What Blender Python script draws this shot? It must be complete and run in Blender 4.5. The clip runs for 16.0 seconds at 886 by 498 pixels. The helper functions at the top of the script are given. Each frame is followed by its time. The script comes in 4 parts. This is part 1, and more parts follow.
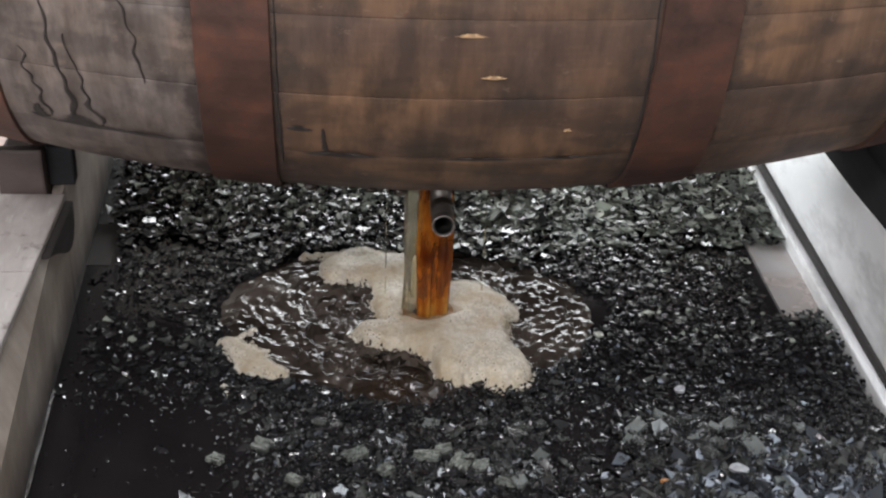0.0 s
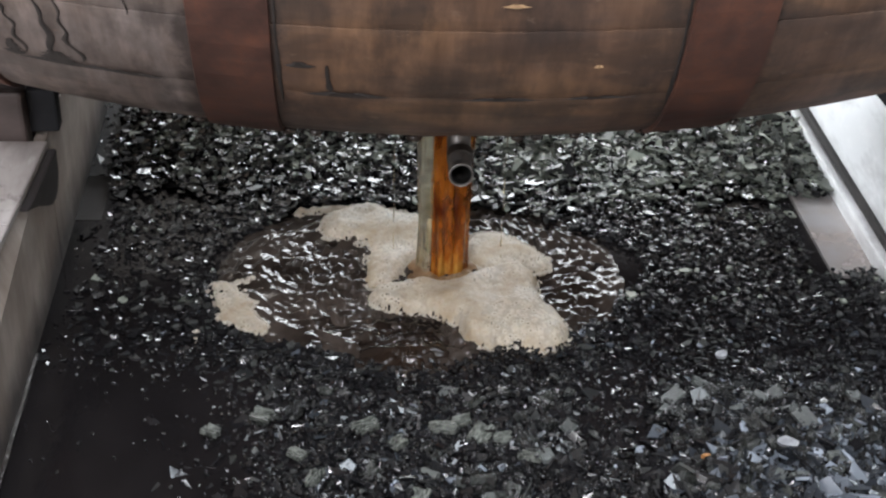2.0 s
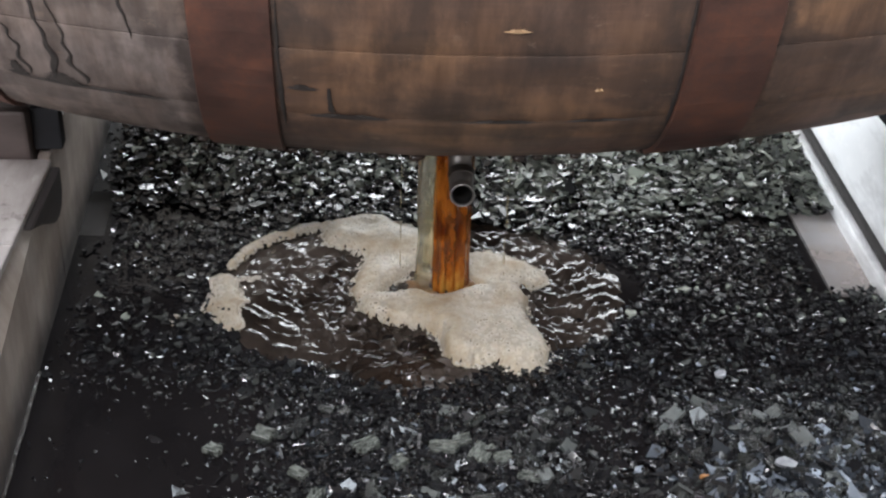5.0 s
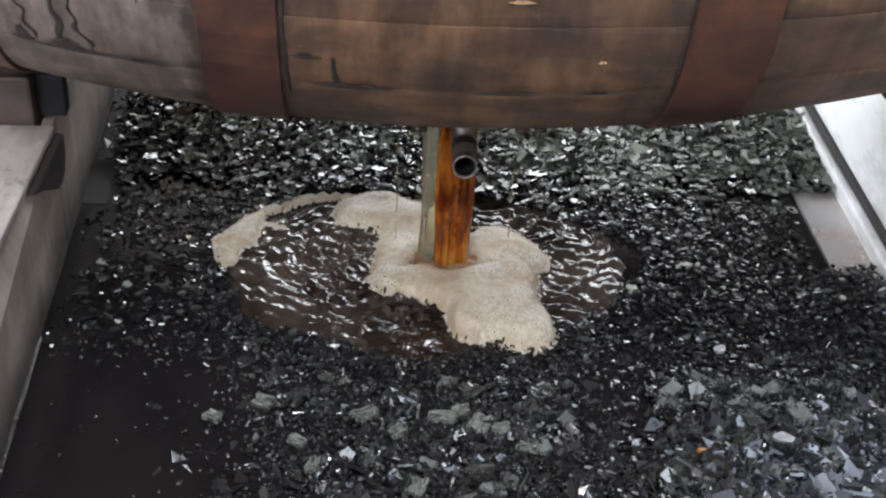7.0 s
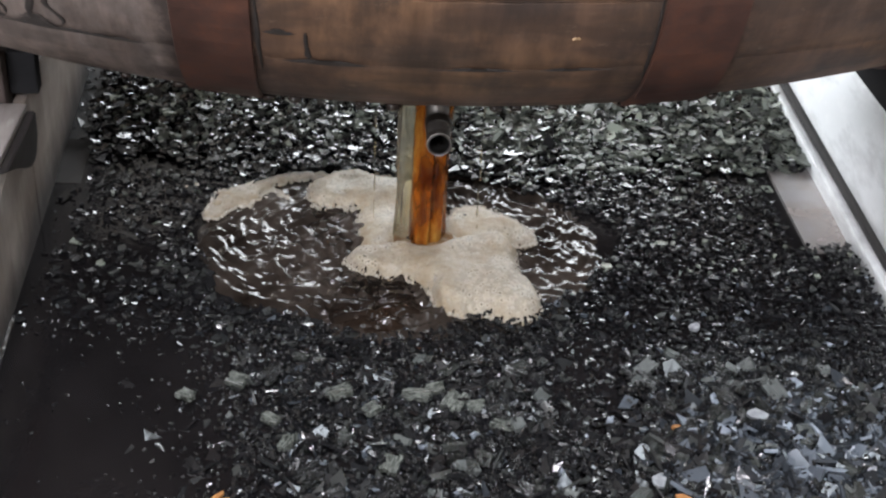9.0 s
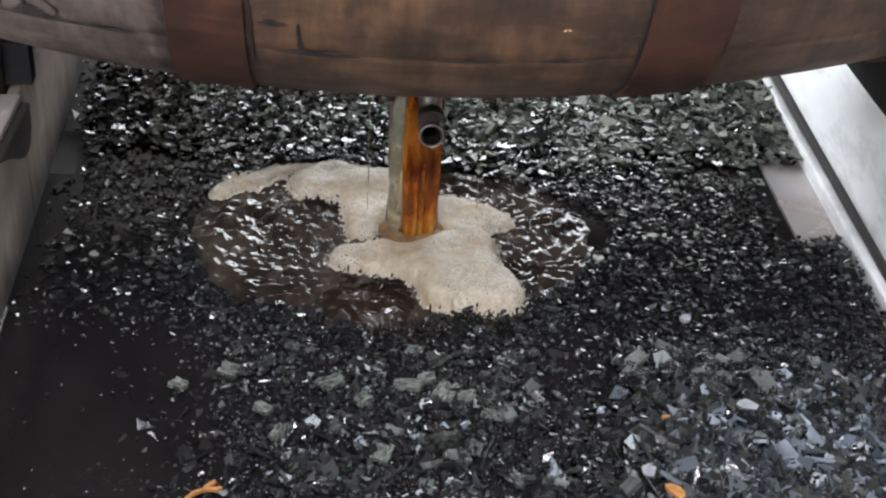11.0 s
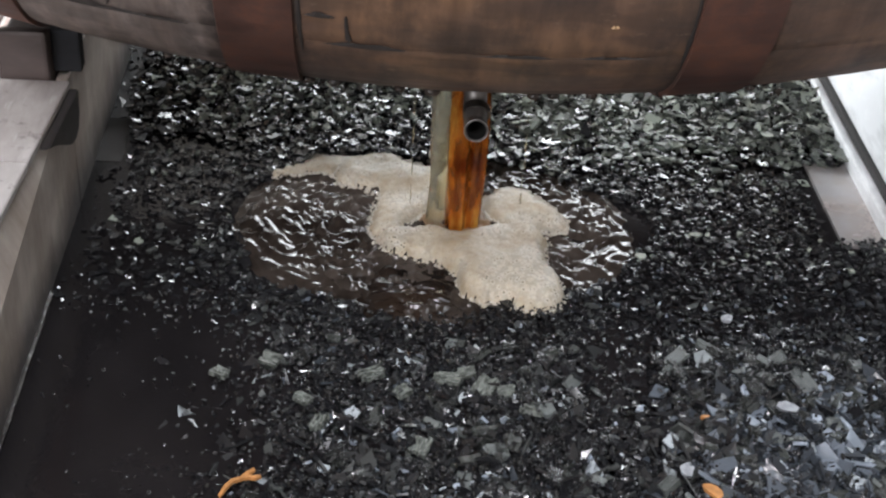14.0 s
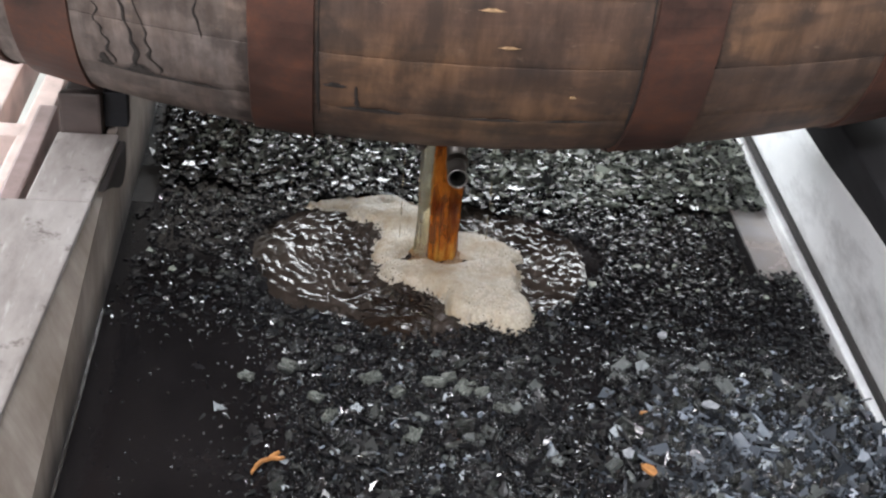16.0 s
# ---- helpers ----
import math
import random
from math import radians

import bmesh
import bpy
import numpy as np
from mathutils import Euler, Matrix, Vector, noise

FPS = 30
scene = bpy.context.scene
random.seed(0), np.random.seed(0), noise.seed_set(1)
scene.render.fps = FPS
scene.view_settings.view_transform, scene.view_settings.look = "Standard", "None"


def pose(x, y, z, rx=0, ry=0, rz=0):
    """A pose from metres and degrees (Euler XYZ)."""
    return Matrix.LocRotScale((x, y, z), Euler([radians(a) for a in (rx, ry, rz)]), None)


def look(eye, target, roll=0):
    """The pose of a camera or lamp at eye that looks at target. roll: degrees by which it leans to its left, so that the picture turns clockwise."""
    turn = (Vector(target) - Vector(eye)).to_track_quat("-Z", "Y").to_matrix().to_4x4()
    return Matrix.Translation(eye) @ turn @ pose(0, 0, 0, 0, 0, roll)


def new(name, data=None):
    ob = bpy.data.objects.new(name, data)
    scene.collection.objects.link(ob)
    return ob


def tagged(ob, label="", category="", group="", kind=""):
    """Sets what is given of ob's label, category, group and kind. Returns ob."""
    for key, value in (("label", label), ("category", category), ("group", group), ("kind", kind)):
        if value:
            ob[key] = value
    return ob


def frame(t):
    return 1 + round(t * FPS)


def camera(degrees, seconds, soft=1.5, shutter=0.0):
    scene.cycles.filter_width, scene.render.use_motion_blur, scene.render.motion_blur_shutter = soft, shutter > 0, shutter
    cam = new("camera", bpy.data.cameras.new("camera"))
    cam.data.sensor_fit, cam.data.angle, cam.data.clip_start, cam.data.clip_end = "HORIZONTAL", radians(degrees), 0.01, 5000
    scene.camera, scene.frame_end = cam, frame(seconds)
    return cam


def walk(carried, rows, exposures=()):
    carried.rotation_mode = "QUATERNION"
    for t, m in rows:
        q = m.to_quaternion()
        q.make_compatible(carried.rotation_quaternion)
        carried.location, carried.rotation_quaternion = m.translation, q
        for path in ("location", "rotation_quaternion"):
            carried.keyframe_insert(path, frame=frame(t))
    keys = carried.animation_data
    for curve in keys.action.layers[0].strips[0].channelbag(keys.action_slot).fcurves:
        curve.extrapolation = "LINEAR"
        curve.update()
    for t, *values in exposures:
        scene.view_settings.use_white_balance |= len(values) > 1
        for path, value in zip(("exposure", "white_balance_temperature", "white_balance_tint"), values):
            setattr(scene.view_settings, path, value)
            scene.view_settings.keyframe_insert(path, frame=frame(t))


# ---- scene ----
cam = camera(32.96, 16.0, soft=2.3)
# seconds, eye x y z, yaw, pitch, roll in degrees
PATH = [
    (0.0, -0.0891, -0.7848, 0.9726, -4.34, -33.28, 2.62),
    (0.5, -0.0785, -0.7021, 0.9101, -3.73, -34.15, 1.74),
    (1.0, -0.0712, -0.6734, 0.8969, -3.05, -34.84, 1.34),
    (1.5, -0.0682, -0.6767, 0.8916, -3.18, -34.97, 1.68),
    (2.0, -0.0771, -0.6758, 0.8897, -3.42, -34.78, 2.03),
    (2.5, -0.0784, -0.6724, 0.8918, -3.56, -34.88, 2.20),
    (3.0, -0.0738, -0.6702, 0.8902, -3.81, -34.74, 2.35),
    (3.5, -0.0745, -0.6674, 0.9007, -3.45, -34.45, 2.10),
    (6.0, -0.0770, -0.6752, 0.9097, -3.13, -34.99, 2.39),
    (6.5, -0.0734, -0.6759, 0.9093, -2.98, -35.10, 2.65),
    (7.0, -0.0748, -0.6790, 0.9042, -3.20, -35.55, 2.92),
    (7.5, -0.0674, -0.6793, 0.8991, -3.62, -35.65, 3.41),
    (8.0, -0.0621, -0.6786, 0.8951, -3.96, -35.83, 3.42),
    (8.5, -0.0656, -0.6764, 0.8950, -3.93, -36.01, 3.30),
    (9.0, -0.0672, -0.6822, 0.8940, -4.07, -35.93, 3.36),
    (11.5, -0.0594, -0.6908, 0.8942, -4.36, -36.22, 3.72),
    (12.0, -0.0563, -0.6930, 0.8902, -4.62, -36.35, 3.98),
    (12.5, -0.0571, -0.6966, 0.8881, -4.44, -36.26, 3.98),
    (13.0, -0.0665, -0.6931, 0.8887, -3.22, -36.44, 4.00),
    (13.5, -0.0643, -0.6944, 0.8917, -2.66, -36.44, 3.68),
    (14.0, -0.0658, -0.6918, 0.8956, -2.38, -36.40, 3.74),
    (14.5, -0.0636, -0.6892, 0.9041, -2.41, -36.13, 3.91),
    (15.0, -0.0556, -0.7077, 0.9144, -3.93, -34.41, 5.98),
    (15.5, -0.0632, -0.7905, 0.9569, -3.69, -34.70, 4.97),
    (16.0, -0.1118, -0.9431, 1.0531, -4.37, -34.53, 5.26),
]


def aim(x, y, z, yaw, pitch, roll):
    return pose(x, y, z, 0, 0, yaw) @ pose(0, 0, 0, 90 + pitch) @ pose(0, 0, 0, 0, 0, roll)


walk(cam, [(r[0], aim(*r[1:])) for r in PATH], exposures=((0.0, -0.15, 6550, 11), (1.0, -0.03, 6420, 11), (3.0, -0.01, 6350, 11), (6.0, 0.02, 6350, 11), (9.0, 0.04, 6350, 11), (13.0, 0.06, 6350, 11), (16.0, 0.04, 6400, 11)))

# ---- world and light ----
world = bpy.data.worlds.new("sky")
scene.world = world
world.use_nodes = True
_sky = world.node_tree.nodes.new("ShaderNodeTexSky")
_sky.sky_type, _sky.sun_disc = "NISHITA", False
_sky.sun_elevation, _sky.sun_rotation = radians(40), radians(150)
world.node_tree.links.new(_sky.outputs[0], world.node_tree.nodes["Background"].inputs[0])
world.node_tree.nodes["Background"].inputs[1].default_value = 0.1


def window_light(eye, target, w, h, power, colour):
    data = bpy.data.lights.new("window_light", "AREA")
    data.shape, data.size, data.size_y, data.energy, data.color = "RECTANGLE", w, h, power, colour
    ob = new("window_light", data)
    ob.matrix_world = look(eye, target)
    return ob


window_light((1.1, 5.15, 1.5), (0.2, 0.6, 0.0), 3.2, 1.4, 180, (0.96, 0.99, 1.0))
window_light((-4.15, 3.1, 1.5), (0.4, 0.8, 0.05), 2.6, 1.7, 495, (0.95, 0.985, 1.0))
window_light((-2.7, -4.15, 1.9), (-0.4, 0.7, 0.3), 2.6, 1.9, 128, (0.97, 0.965, 1.0))
window_light((-0.5, -2.2, 3.65), (-0.1, 0.4, 0.2), 1.0, 0.6, 132, (0.985, 0.97, 1.0))
window_light((0.9, 0.1, 3.65), (0.35, 0.2, 0.0), 1.6, 1.2, 82, (0.86, 0.94, 1.0))


# ---- materials ----
def nodes_of(name):
    m = bpy.data.materials.new(name)
    m.use_nodes = True
    nt = m.node_tree
    return m, nt, nt.nodes["Principled BSDF"]


def mk(nt, kind, **props):
    n = nt.nodes.new(kind)
    for k, v in props.items():
        n.inputs[k].default_value = v
    return n


def coords(nt, scale=(1, 1, 1), space="Object"):
    tc = nt.nodes.new("ShaderNodeTexCoord")
    mp = nt.nodes.new("ShaderNodeMapping")
    mp.inputs["Scale"].default_value = scale
    nt.links.new(tc.outputs[space], mp.inputs[0])
    return mp.outputs[0]


def noise_tex(nt, vec, scale, detail=5.0, rough=0.6):
    n = mk(nt, "ShaderNodeTexNoise", Scale=scale, Detail=detail, Roughness=rough)
    nt.links.new(vec, n.inputs["Vector"])
    return n.outputs["Fac"]


def ramp(nt, fac, stops):
    r = nt.nodes.new("ShaderNodeValToRGB")
    el = r.color_ramp.elements
    while len(el) < len(stops):
        el.new(0.5)
    for e, (p, c) in zip(el, stops):
        e.position, e.color = p, (*c, 1)
    nt.links.new(fac, r.inputs[0])
    return r.outputs[0]


def mixed(nt, fac, a, b, mode="MIX"):
    n = nt.nodes.new("ShaderNodeMix")
    n.data_type, n.blend_type = "RGBA", mode
    for sock, v in ((n.inputs[0], fac), (n.inputs[6], a), (n.inputs[7], b)):
        if isinstance(v, (float, int)):
            sock.default_value = v
        elif isinstance(v, tuple):
            sock.default_value = (*v, 1)
        else:
            nt.links.new(v, sock)
    return n.outputs[2]


def grey(v):
    return (v, v, v)


def bumped(nt, bs, height, strength, dist):
    b = mk(nt, "ShaderNodeBump", Strength=strength, Distance=dist)
    nt.links.new(height, b.inputs["Height"])
    nt.links.new(b.outputs[0], bs.inputs["Normal"])


def oak(name, glow=(0.215, 0.13, 0.09)):
    """Weathered barrel oak: grain along x, grey weather, black stains and pale scratches."""
    m, nt, bs = nodes_of(name)
    v = coords(nt)
    long = coords(nt, (2.0, 45, 45))
    info = nt.nodes.new("ShaderNodeObjectInfo")
    grain = noise_tex(nt, long, 6.0, 6.0)
    base = ramp(nt, grain, [(0.2, (0.145, 0.084, 0.06)), (0.5, (0.172, 0.102, 0.072)), (0.8, glow)])
    per = ramp(nt, info.outputs["Random"], [(0.0, grey(0.82)), (1.0, grey(1.1))])
    base = mixed(nt, 1.0, base, per, "MULTIPLY")
    weather = ramp(nt, noise_tex(nt, v, 5.0, 4.0), [(0.42, grey(0)), (0.68, grey(1))])
    base = mixed(nt, weather, base, (0.125, 0.092, 0.078))
    warm = ramp(nt, noise_tex(nt, coords(nt, (3, 7, 7)), 1.3, 4.0), [(0.44, grey(0)), (0.66, grey(0.75))])
    base = mixed(nt, warm, base, (0.30, 0.165, 0.088))
    sep = nt.nodes.new("ShaderNodeSeparateXYZ")
    nt.links.new(v, sep.inputs[0])
    shift = nt.nodes.new("ShaderNodeMapRange")
    shift.inputs[1].default_value, shift.inputs[2].default_value, shift.inputs[3].default_value, shift.inputs[4].default_value = -0.18, -0.26, 0.0, 0.65
    nt.links.new(sep.outputs[0], shift.inputs[0])
    streaks = ramp(nt, noise_tex(nt, coords(nt, (28, 4, 4)), 2.0, 4.0), [(0.3, (0.18, 0.153, 0.142)), (0.7, (0.345, 0.312, 0.30))])
    base = mixed(nt, shift.outputs[0], base, streaks)
    runs = ramp(nt, noise_tex(nt, coords(nt, (22, 3, 3)), 2.0, 4.0, 0.6), [(0.32, grey(0.45)), (0.68, grey(1.2))])
    base = mixed(nt, 0.7, base, runs, "MULTIPLY")
    stain = ramp(nt, noise_tex(nt, coords(nt, (9, 4, 4)), 2.6, 6.0, 0.65), [(0.44, grey(0)), (0.64, grey(0.75))])
    base = mixed(nt, stain, base, (0.05, 0.036, 0.03))
    # hand-sized smudges and small rubbed specks
    smudge = ramp(nt, noise_tex(nt, coords(nt, (5, 6, 11)), 2.4, 3.0, 0.5), [(0.53, grey(0)), (0.61, grey(0.42))])
    base = mixed(nt, smudge, base, (0.048, 0.036, 0.031))
    rub = ramp(nt, noise_tex(nt, coords(nt, (16, 30, 30)), 2.6, 5.0, 0.7), [(0.62, grey(0)), (0.74, grey(0.55))])
    base = mixed(nt, rub, base, (0.30, 0.21, 0.15))
    # iron-black stains that crept out from under the hoops
    side = mk(nt, "ShaderNodeMath")
    side.operation = "ABSOLUTE"
    nt.links.new(sep.outputs[0], side.inputs[0])
    off = mk(nt, "ShaderNodeMath")
    off.operation = "SUBTRACT"
    nt.links.new(side.outputs[0], off.inputs[0])
    off.inputs[1].default_value = 0.203
    away = mk(nt, "ShaderNodeMath")
    away.operation = "ABSOLUTE"
    nt.links.new(off.outputs[0], away.inputs[0])
    wander = mk(nt, "ShaderNodeMath")
    wander.operation = "MULTIPLY_ADD"
    nt.links.new(noise_tex(nt, v, 26.0, 5.0, 0.7), wander.inputs[0])
    wander.inputs[1].default_value = 0.10
    nt.links.new(away.outputs[0], wander.inputs[2])
    base = mixed(nt, ramp(nt, wander.outputs[0], [(0.078, grey(0.85)), (0.098, grey(0))]), base, (0.045, 0.034, 0.03))
    nt.links.new(base, bs.inputs["Base Color"])
    nt.links.new(ramp(nt, grain, [(0.2, grey(0.5)), (0.8, grey(0.75))]), bs.inputs["Roughness"])
    bumped(nt, bs, grain, 0.12, 0.0015)
    return m


def rusty(name):
    m, nt, bs = nodes_of(name)
    v = coords(nt)
    a = noise_tex(nt, v, 14.0, 7.0, 0.7)
    b = noise_tex(nt, v, 60.0, 4.0)
    base = ramp(nt, a, [(0.3, (0.045, 0.028, 0.024)), (0.5, (0.105, 0.052, 0.040)), (0.72, (0.20, 0.082, 0.050))])
    base = mixed(nt, ramp(nt, b, [(0.55, grey(0)), (0.75, grey(0.6))]), base, (0.09, 0.055, 0.045))
    nt.links.new(base, bs.inputs["Base Color"])
    bs.inputs["Metallic"].default_value = 0.25
    nt.links.new(ramp(nt, a, [(0.3, grey(0.45)), (0.7, grey(0.7))]), bs.inputs["Roughness"])
    bumped(nt, bs, b, 0.25, 0.001)
    return m


def steel(name, tone, rough, metal=0.6, stain=(0.10, 0.085, 0.07), amount=0.6):
    m, nt, bs = nodes_of(name)
    v = coords(nt)
    a = noise_tex(nt, coords(nt, (3, 3, 9)), 3.0, 6.0, 0.65)
    b = noise_tex(nt, v, 45.0, 5.0)
    base = mixed(nt, ramp(nt, a, [(0.45, grey(0)), (0.75, grey(amount))]), tone, stain)
    base = mixed(nt, ramp(nt, b, [(0.55, grey(0)), (0.8, grey(0.35))]), base, tuple(min(1, 1.35 * c) for c in tone))
    nt.links.new(base, bs.inputs["Base Color"])
    bs.inputs["Metallic"].default_value = metal
    nt.links.new(ramp(nt, a, [(0.3, grey(rough)), (0.8, grey(min(1, rough + 0.2)))]), bs.inputs["Roughness"])
    bumped(nt, bs, b, 0.12, 0.001)
    return m


def streaked_steel(name):
    """Steel with brown and grey runs down its face, a sooty tide mark along the liquid and bare bright scratches."""
    m, nt, bs = nodes_of(name)
    v = coords(nt)
    runs = noise_tex(nt, coords(nt, (1, 9, 2.2)), 1.6, 6.0, 0.65)
    base = ramp(nt, runs, [(0.28, (0.17, 0.137, 0.118)), (0.48, (0.37, 0.315, 0.275)), (0.66, (0.52, 0.465, 0.42)), (0.8, (0.66, 0.62, 0.57))])
    patch = ramp(nt, noise_tex(nt, v, 7.0, 5.0, 0.6), [(0.45, grey(0)), (0.65, grey(0.75))])
    base = mixed(nt, patch, base, (0.20, 0.155, 0.125))
    sep = nt.nodes.new("ShaderNodeSeparateXYZ")
    nt.links.new(v, sep.inputs[0])
    mark = mk(nt, "ShaderNodeMath")
    mark.operation = "MULTIPLY_ADD"
    nt.links.new(noise_tex(nt, coords(nt, (1, 3, 1)), 9.0, 5.0, 0.7), mark.inputs[0])
    mark.inputs[1].default_value = 0.06
    nt.links.new(sep.outputs[2], mark.inputs[2])
    base = mixed(nt, ramp(nt, mark.outputs[0], [(0.038, grey(0.9)), (0.085, grey(0))]), base, (0.035, 0.032, 0.034))
    fine = noise_tex(nt, v, 60.0, 5.0)
    base = mixed(nt, ramp(nt, fine, [(0.6, grey(0)), (0.8, grey(0.4))]), base, (0.45, 0.42, 0.40))
    nt.links.new(base, bs.inputs["Base Color"])
    bs.inputs["Metallic"].default_value = 0.1
    nt.links.new(ramp(nt, runs, [(0.3, grey(0.55)), (0.8, grey(0.32))]), bs.inputs["Roughness"])
    bumped(nt, bs, fine, 0.15, 0.001)
    return m


def worn_plate(name):
    """Worn grey plate: rubbed pale paint, brown grime in patches and dark nicks."""
    m, nt, bs = nodes_of(name)
    v = coords(nt)
    wide = noise_tex(nt, coords(nt, (8, 3, 3)), 2.0, 6.0, 0.65)
    base = ramp(nt, wide, [(0.3, (0.20, 0.175, 0.165)), (0.5, (0.34, 0.31, 0.295)), (0.7, (0.47, 0.44, 0.425))])
    spots = noise_tex(nt, v, 38.0, 6.0, 0.7)
    base = mixed(nt, ramp(nt, spots, [(0.58, grey(0)), (0.68, grey(0.8))]), base, (0.11, 0.09, 0.08))
    rub = noise_tex(nt, coords(nt, (30, 5, 5)), 4.0, 4.0)
    base = mixed(nt, ramp(nt, rub, [(0.6, grey(0)), (0.75, grey(0.5))]), base, (0.58, 0.56, 0.55))
    nt.links.new(base, bs.inputs["Base Color"])
    bs.inputs["Metallic"].default_value = 0.3
    nt.links.new(ramp(nt, wide, [(0.3, grey(0.5)), (0.75, grey(0.3))]), bs.inputs["Roughness"])
    bumped(nt, bs, spots, 0.2, 0.001)
    return m


def charcoal_material(name, tones, roughs, relief):
    """Charcoal flakes, each with a tone and gloss of its own."""
    m, nt, bs = nodes_of(name)
    geo = nt.nodes.new("ShaderNodeNewGeometry")
    big = noise_tex(nt, coords(nt), 4.0, 3.0)
    fine = noise_tex(nt, coords(nt, (1, 1, 1)), 240.0, 2.0, 0.5)
    rnd = geo.outputs["Random Per Island"]
    base = ramp(nt, rnd, list(zip((0.0, 0.6, 0.88, 1.0), tones)))
    base = mixed(nt, ramp(nt, big, [(0.4, grey(0)), (0.7, grey(0.5))]), base, (0.014, 0.013, 0.014))
    nt.links.new(base, bs.inputs["Base Color"])
    nt.links.new(ramp(nt, rnd, list(zip((0.0, 0.5, 1.0), (grey(r) for r in roughs)))), bs.inputs["Roughness"])
    bs.inputs["IOR"].default_value = 1.52
    bumped(nt, bs, fine, relief, 0.0016)
    return m


def flake_material():
    m, nt, bs = nodes_of("charcoal_piece")
    info = nt.nodes.new("ShaderNodeObjectInfo")
    fine = noise_tex(nt, coords(nt, (1, 7, 1)), 140.0, 4.0, 0.7)
    base = ramp(nt, info.outputs["Random"], [(0.0, (0.004, 0.004, 0.005)), (0.45, (0.012, 0.013, 0.012)), (0.8, (0.035, 0.039, 0.035)), (1.0, (0.17, 0.185, 0.18))])
    base = mixed(nt, ramp(nt, fine, [(0.48, grey(0)), (0.72, grey(0.6))]), base, (0.10, 0.105, 0.10))
    nt.links.new(base, bs.inputs["Base Color"])
    nt.links.new(ramp(nt, info.outputs["Random"], [(0.0, grey(0.05)), (0.7, grey(0.14)), (1.0, grey(0.34))]), bs.inputs["Roughness"])
    bs.inputs["IOR"].default_value = 1.6
    bumped(nt, bs, fine, 0.8, 0.002)
    return m


def pale_flake_material():
    """Grey-green charcoal, split along its grain and flecked with wet glints."""
    m, nt, bs = nodes_of("pale_charcoal_piece")
    fine = noise_tex(nt, coords(nt, (1, 6, 1)), 150.0, 5.0, 0.7)
    base = ramp(nt, fine, [(0.34, (0.02, 0.022, 0.02)), (0.52, (0.12, 0.13, 0.115)), (0.72, (0.30, 0.32, 0.285))])
    nt.links.new(base, bs.inputs["Base Color"])
    nt.links.new(ramp(nt, fine, [(0.3, grey(0.12)), (0.7, grey(0.4))]), bs.inputs["Roughness"])
    bumped(nt, bs, fine, 0.9, 0.002)
    return m


def whiskey_surface(name, tone, rough, relief):
    m, nt, bs = nodes_of(name)
    v = coords(nt)
    a = noise_tex(nt, v, 9.0, 4.0)
    nt.links.new(ramp(nt, a, [(0.38, tone[0]), (0.66, tone[1])]), bs.inputs["Base Color"])
    bs.inputs["Roughness"].default_value = rough
    bs.inputs["IOR"].default_value = 1.37
    rip = noise_tex(nt, coords(nt, (1, 1, 1)), 120.0, 3.0)
    bumped(nt, bs, rip, relief, 0.003)
    return m


def foam_material(name, tones):
    """Froth: fine bubbles all over, with open dark-eyed larger ones in patches."""
    m, nt, bs = nodes_of(name)
    v = coords(nt)
    small = mk(nt, "ShaderNodeTexVoronoi", Scale=620.0)
    nt.links.new(v, small.inputs["Vector"])
    large = mk(nt, "ShaderNodeTexVoronoi", Scale=195.0)
    nt.links.new(v, large.inputs["Vector"])
    big = noise_tex(nt, v, 22.0, 5.0, 0.65)
    base = ramp(nt, big, list(zip((0.32, 0.52, 0.72), tones)))
    eyes = ramp(nt, large.outputs["Distance"], [(0.13, grey(0.15)), (0.24, grey(1.0)), (0.45, grey(1.0)), (0.62, grey(0.8))])
    where = ramp(nt, noise_tex(nt, v, 24.0, 4.0, 0.6), [(0.44, grey(0.0)), (0.56, grey(1.0))])
    base = mixed(nt, where, base, mixed(nt, 1.0, base, eyes, "MULTIPLY"))
    pits = ramp(nt, noise_tex(nt, v, 300.0, 3.0, 0.6), [(0.30, grey(0.3)), (0.44, grey(1.0))])
    base = mixed(nt, 0.35, base, pits, "MULTIPLY")
    nt.links.new(base, bs.inputs["Base Color"])
    bs.inputs["Roughness"].default_value = 0.6
    bs.inputs["Subsurface Weight"].default_value = 0.2
    bs.inputs["Subsurface Radius"].default_value = (0.005, 0.0035, 0.002)
    bumped(nt, bs, mixed(nt, where, small.outputs["Distance"], large.outputs["Distance"]), 0.4, 0.0009)
    return m


def stream_material(name, a, b, c, transmission, streak=30.0):
    m, nt, bs = nodes_of(name)
    s = noise_tex(nt, coords(nt, (streak, streak, 15.0)), 1.0, 4.0)
    nt.links.new(ramp(nt, s, [(0.36, a), (0.53, b), (0.70, c)]), bs.inputs["Base Color"])
    bs.inputs["Roughness"].default_value = 0.05
    bs.inputs["IOR"].default_value = 1.36
    bs.inputs["Transmission Weight"].default_value = transmission
    bumped(nt, bs, s, 0.5, 0.004)
    return m


def plain(name, colour, rough=0.6, metal=0.0, scale=20.0, spread=0.25):
    m, nt, bs = nodes_of(name)
    n = noise_tex(nt, coords(nt), scale, 6.0, 0.65)
    lo = tuple(c * (1 - spread) for c in colour)
    hi = tuple(min(1, c * (1 + spread)) for c in colour)
    nt.links.new(ramp(nt, n, [(0.3, lo), (0.7, hi)]), bs.inputs["Base Color"])
    bs.inputs["Roughness"].default_value, bs.inputs["Metallic"].default_value = rough, metal
    bumped(nt, bs, n, 0.15, 0.002)
    return m


